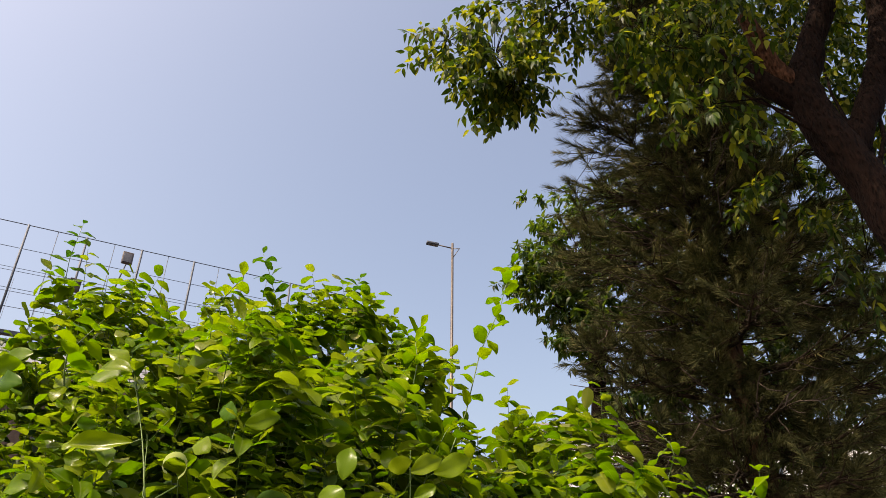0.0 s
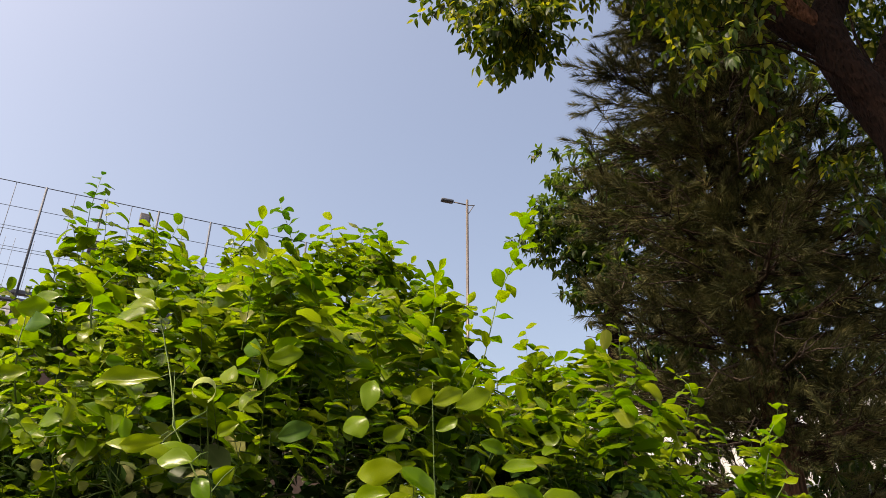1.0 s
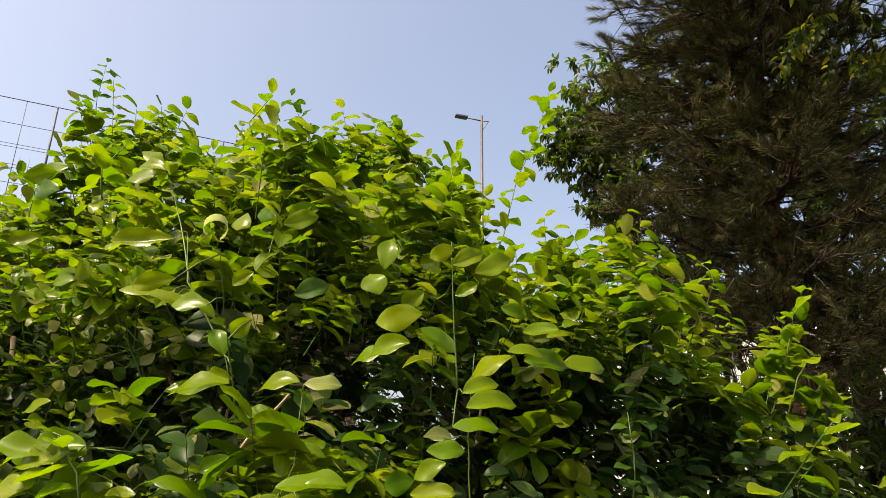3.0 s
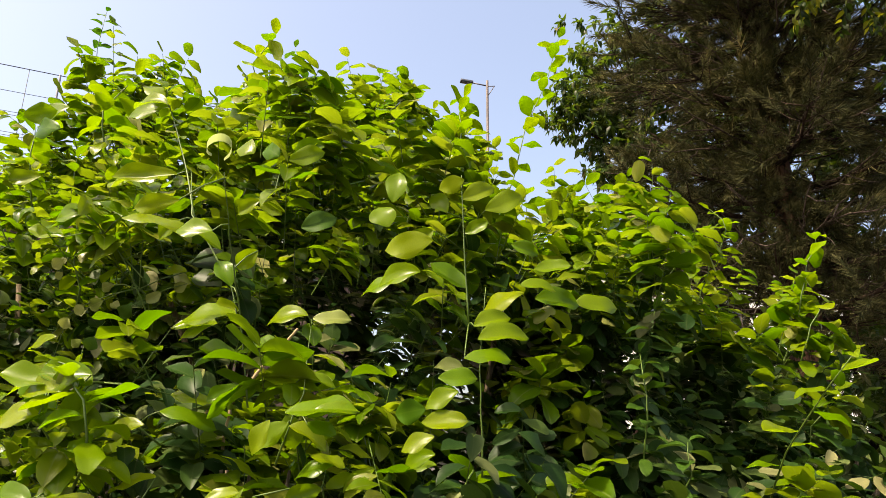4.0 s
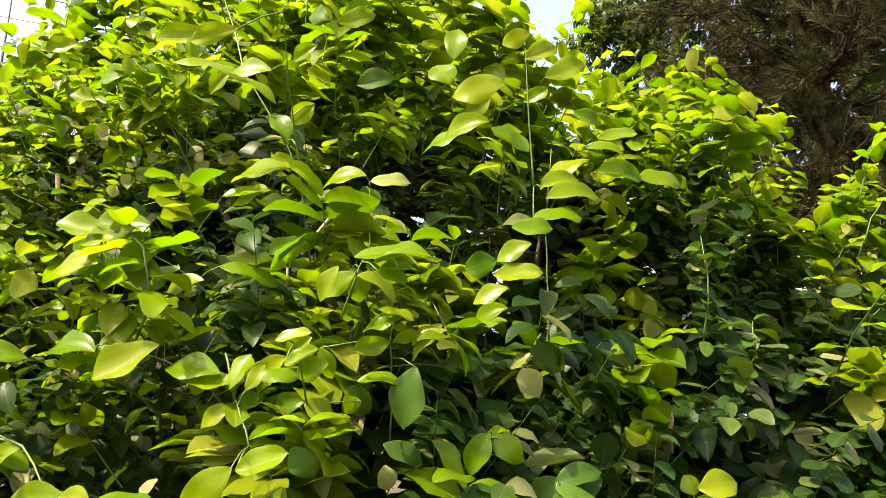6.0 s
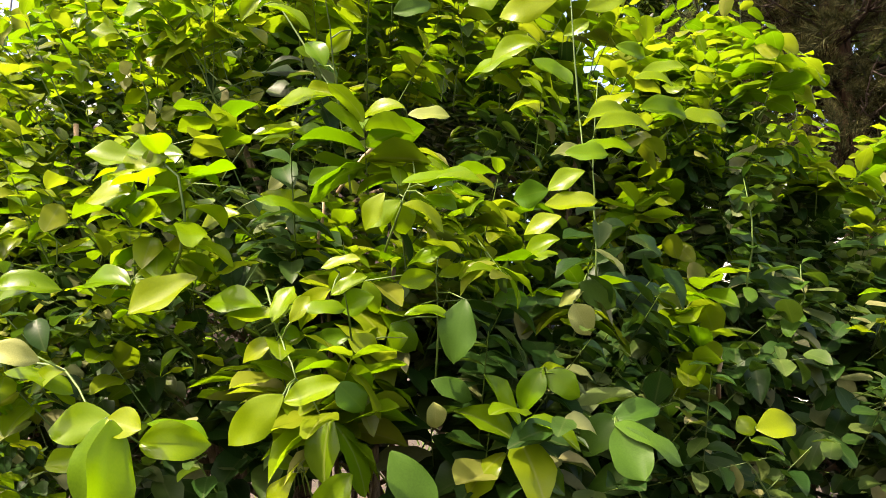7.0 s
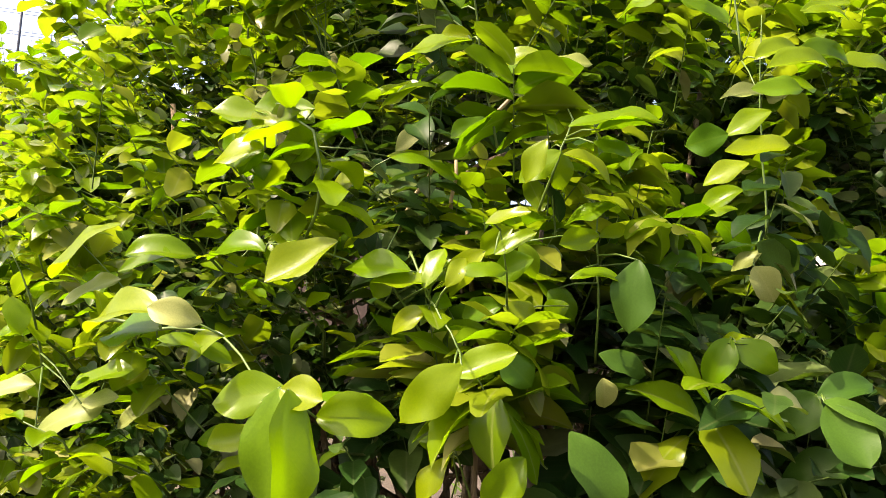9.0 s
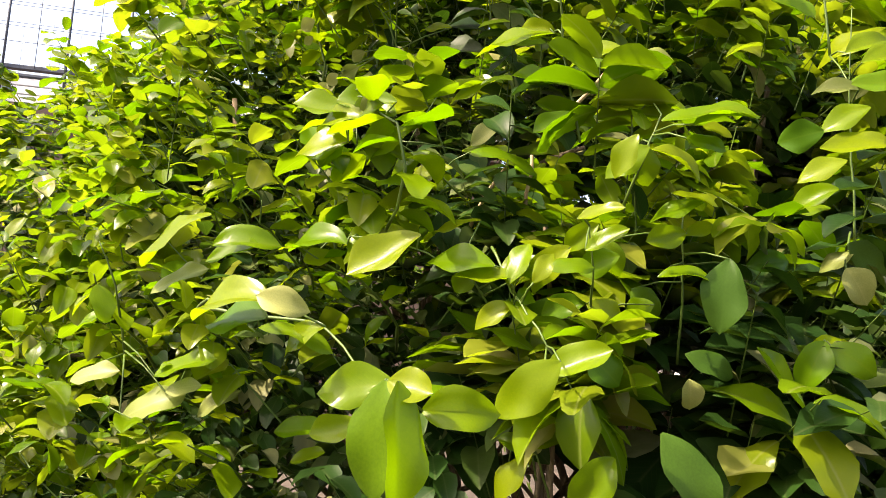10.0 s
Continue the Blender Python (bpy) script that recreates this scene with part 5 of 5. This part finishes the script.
back_tree("broadleaf_tree", "dark leafy tree standing behind the pine", (1.9, 10.3),
          [(bearing(7.2, 26.4, 10), 0.70, 150), (bearing(10.3, 29.3, 10), 1.1, 260), (bearing(10.0, 22.8, 10), 0.7, 130), (bearing(12.8, 25, 10.4), 1.1, 240), (bearing(14.6, 16, 10.4), 0.9, 200), (bearing(15.0, 10, 10.4), 0.8, 130)], 21)
back_tree("broadleaf_tree", "dark leafy tree in deep shade beyond the pine", (5.2, 11.0),
          [(bearing(20, 27, 11), 1.7, 321), (bearing(20, 15, 11), 1.6, 321), (bearing(29, 24, 11.5), 1.9, 321), (bearing(30, 12, 11.5), 1.5, 244), (bearing(24, 36, 11.5), 1.6, 198),
           (bearing(17, 21, 10), 1.3, 244), (bearing(24, 20, 10), 1.4, 275), (bearing(27, 30, 10.5), 1.5, 244), (bearing(16, 31, 10.5), 1.2, 198), (bearing(31, 18, 10.5), 1.3, 213),
           (bearing(22, 5, 10.5), 1.1, 122), (bearing(28, 5.5, 10.5), 1.2, 128), (bearing(34, 6, 11), 1.3, 128),
           (bearing(18, 3, 9.6), 1.0, 130), (bearing(25, 1.5, 9.6), 1.0, 130), (bearing(31.5, 2, 9.8), 1.1, 150), (bearing(24, 11, 9.6), 1.1, 150)], 22)
back_tree("broadleaf_tree", "dark leafy tree with pale gaps of sky through its crown", (9.0, 10.5),
          [(bearing(38, 26, 12), 1.9, 380), (bearing(40, 14, 12), 1.6, 220), (bearing(35, 8, 12), 1.0, 110)], 23)

# low clipped shrubs beyond the path
r = np.random.default_rng(31)
for x, y, w in ((4.3, 7.4, 0.7), (5.6, 7.7, 0.8), (7.0, 8.0, 0.8), (3.2, 8.4, 0.6)):
    low = thing("shrub", "low bright green clipped shrub on the ground", "shrub", (x, y, 0), "low shrubs by the path")
    cnt = 170
    d = unit(r.normal(0, 1, (cnt, 3)))
    d[:, 2] = np.abs(d[:, 2])
    P = np.array([x, y, 0.1]) + d * np.array([w, w * 0.8, 0.75]) * r.uniform(0.7, 1.0, (cnt, 1))
    attach("crown", scatter("crown", rough_forms, *leafy(P, d + np.array([0, 0, 0.4]), np.full(cnt, 0.1), 8, r.uniform(0.04, 0.06, cnt)), leaf_young), low, kind="stuff")
    bm = bmesh.new()
    for k in range(5):
        tube_into(bm, bent((x + r.uniform(-0.1, 0.1), y + r.uniform(-0.1, 0.1), -0.05), (x + r.uniform(-0.5, 0.5) * w, y + r.uniform(-0.5, 0.5) * w, 0.6), 5, 0, 0.03, k), [0.015, 0.013, 0.01, 0.007, 0.004], 5)
    part("stem", bm, stem_bark, low)

# ---- street lamp ----
LAMP = bearing(-1.0, 29.6, 15.0)
lamp = thing("street_lamp", "slim galvanised street lamp with one flat lamp head", "street lamp", (LAMP.x, LAMP.y, 0))
bm = bmesh.new()
tube_into(bm, [(LAMP.x, LAMP.y, -0.05), (LAMP.x, LAMP.y, 4), (LAMP.x, LAMP.y, LAMP.z)], [0.055, 0.042, 0.03], 12)
part("pole", bm, steel_pole, lamp)
bm = bmesh.new()
tube_into(bm, [(LAMP.x, LAMP.y, LAMP.z - 0.14), (LAMP.x - 0.35, LAMP.y - 0.1, LAMP.z - 0.10)], [0.016, 0.014], 8)
part("arm", bm, steel_pole, lamp)
bm = bmesh.new()
box_into(bm, (0.30, 0.13, 0.06), pose(LAMP.x - 0.48, LAMP.y - 0.13, LAMP.z - 0.085, 0, 4, 16), 0.02)
head = part("lamp_head", bm, steel_dark, lamp, "flat grey lamp head")
bm = bmesh.new()
box_into(bm, (0.22, 0.09, 0.012), pose(LAMP.x - 0.48, LAMP.y - 0.13, LAMP.z - 0.12, 0, 4, 16), 0.004)
part("lens", bm, lens_glass, head)
bm = bmesh.new()
tube_into(bm, [(LAMP.x, LAMP.y, LAMP.z - 0.42), (LAMP.x + 0.16, LAMP.y, LAMP.z - 0.16)], [0.010, 0.010], 6)
tube_into(bm, [(LAMP.x, LAMP.y, LAMP.z - 0.15), (LAMP.x + 0.18, LAMP.y, LAMP.z - 0.15)], [0.010, 0.010], 6)
part("bracket", bm, steel_pole, lamp)

# ---- building with a netted roof court ----
D = 18.0
mid = bearing(-29.0, 0, D)
run = Vector((math.cos(radians(-29.0)), -math.sin(radians(-29.0)), 0)).normalized()   # along the wall, to the right
back = Vector((-run.y, run.x, 0))                                                     # away from the walk
WALL = Matrix((run, back, Vector((0, 0, 1)))).transposed().to_4x4()
WALL.translation = (mid.x, mid.y, 0)


def on_wall(along, deep, z):
    return WALL @ Vector((along, deep, z))


LEFT, RIGHT = -24.0, 5.9
court = thing("building", "brown building carrying a fenced sports court on its roof", "building", on_wall(-9, 4, 0))
bm = bmesh.new()
box_into(bm, (RIGHT - LEFT, 8.0, 6.6), WALL @ pose((LEFT + RIGHT) / 2, 4.1, 3.3), 0.03)
part("wall", bm, brown_wall, court, "brown rendered wall", smooth=False)
for k, (z, h, deep, name, mt) in enumerate(((6.70, 0.22, -0.05, "coping", brown_wall), (6.95, 0.19, 0.0, "panel", white_paint), (7.16, 0.18, 0.0, "panel", white_paint),
                                            (7.36, 0.17, 0.0, "panel", white_paint), (7.52, 0.07, -0.01, "beam", steel_dark), (7.72, 0.10, 0.02, "beam", steel_dark))):
    bm = bmesh.new()
    box_into(bm, (RIGHT - LEFT + 0.1, 0.16, h), WALL @ pose((LEFT + RIGHT) / 2, deep + 0.08, z), 0.015)
    part(name, bm, mt, court, smooth=False)
fence = thing("fence", "tall grey wire mesh fence round a roof court", "fence", on_wall(-9, 0, 8.2))
TOP = 10.47
for k in range(23):
    x = RIGHT - 0.2 - k * 1.315
    bm = bmesh.new()
    tube_into(bm, [on_wall(x, -0.02, 6.75), on_wall(x, -0.02, 9), on_wall(x, -0.02, TOP)], [0.029, 0.029, 0.027], 8)
    part("post", bm, steel_dark, fence)
    bm = bmesh.new()
    tube_into(bm, [on_wall(x - 0.66, 0, 7.7), on_wall(x - 0.66, 0, TOP - 0.02)], [0.008, 0.008], 6)
    part("upright", bm, steel_dark, fence)
    for off in (-0.1, 0.12, 0.55):
        bm = bmesh.new()
        tube_into(bm, [on_wall(x - 0.66 + off, 1.4, 6.6), on_wall(x - 0.66 + off, 1.4, 9.6)], [0.005, 0.005], 5)
        part("wire", bm, steel_dark, fence)
for z, rad in ((TOP, 0.011), (9.82, 0.007), (9.30, 0.006), (9.22, 0.006), (8.78, 0.006), (8.70, 0.006), (8.32, 0.007)):
    bm = bmesh.new()
    tube_into(bm, [on_wall(LEFT, 0.0, z), on_wall(-8, 0.0, z - 0.01), on_wall(RIGHT, 0.0, z)], [rad] * 3, 6)
    part("rail", bm, steel_dark, fence)


def floodlight(x, z, tilt, label):
    ob = thing("floodlight", label, "floodlight", on_wall(x, -0.05, z), "floodlights on the fence")
    bm = bmesh.new()
    tube_into(bm, [on_wall(x - 0.12, -0.04, z - 0.75), on_wall(x - 0.05, -0.1, z - 0.3), on_wall(x, -0.12, z)], [0.018, 0.018, 0.016], 6)
    part("arm", bm, steel_dark, ob)
    bm = bmesh.new()
    box_into(bm, (0.26, 0.09, 0.34), WALL @ pose(x, -0.18, z + 0.12, tilt, 0, 6), 0.015)
    shell = part("housing", bm, lamp_shell, ob, "dark box housing")
    bm = bmesh.new()
    box_into(bm, (0.20, 0.01, 0.26), WALL @ pose(x, -0.235, z + 0.11, tilt, 0, 6), 0.004)
    part("lens", bm, lens_glass, shell)


floodlight(0.14, 9.95, -10, "dark floodlight on an arm at the fence")
floodlight(-0.85, 8.95, 25, "dark floodlight with a pale lens at the fence")

# ---- pale building far behind ----
far_house = thing("building", "pale plastered building far beyond the trees", "building", (14, 36, 0))
bm = bmesh.new()
box_into(bm, (26, 8, 10.0), pose(15, 36, 5.0), 0.03)
part("wall", bm, white_paint, far_house, smooth=False)
bm = bmesh.new()
box_into(bm, (26.6, 8.6, 0.35), pose(15, 36, 10.18), 0.03)
part("roof", bm, concrete, far_house, smooth=False)
for k in range(8):
    for z in (2.0, 5.2, 8.0):
        x = 3.6 + k * 3.2
        bm = bmesh.new()
        box_into(bm, (1.5, 0.12, 1.4), pose(x, 31.97, z), 0.02)
        win = part("window", bm, concrete, far_house, smooth=False)
        bm = bmesh.new()
        box_into(bm, (1.3, 0.05, 1.2), pose(x, 31.9, z), 0.004)
        part("pane", bm, window_glass, win, smooth=False)
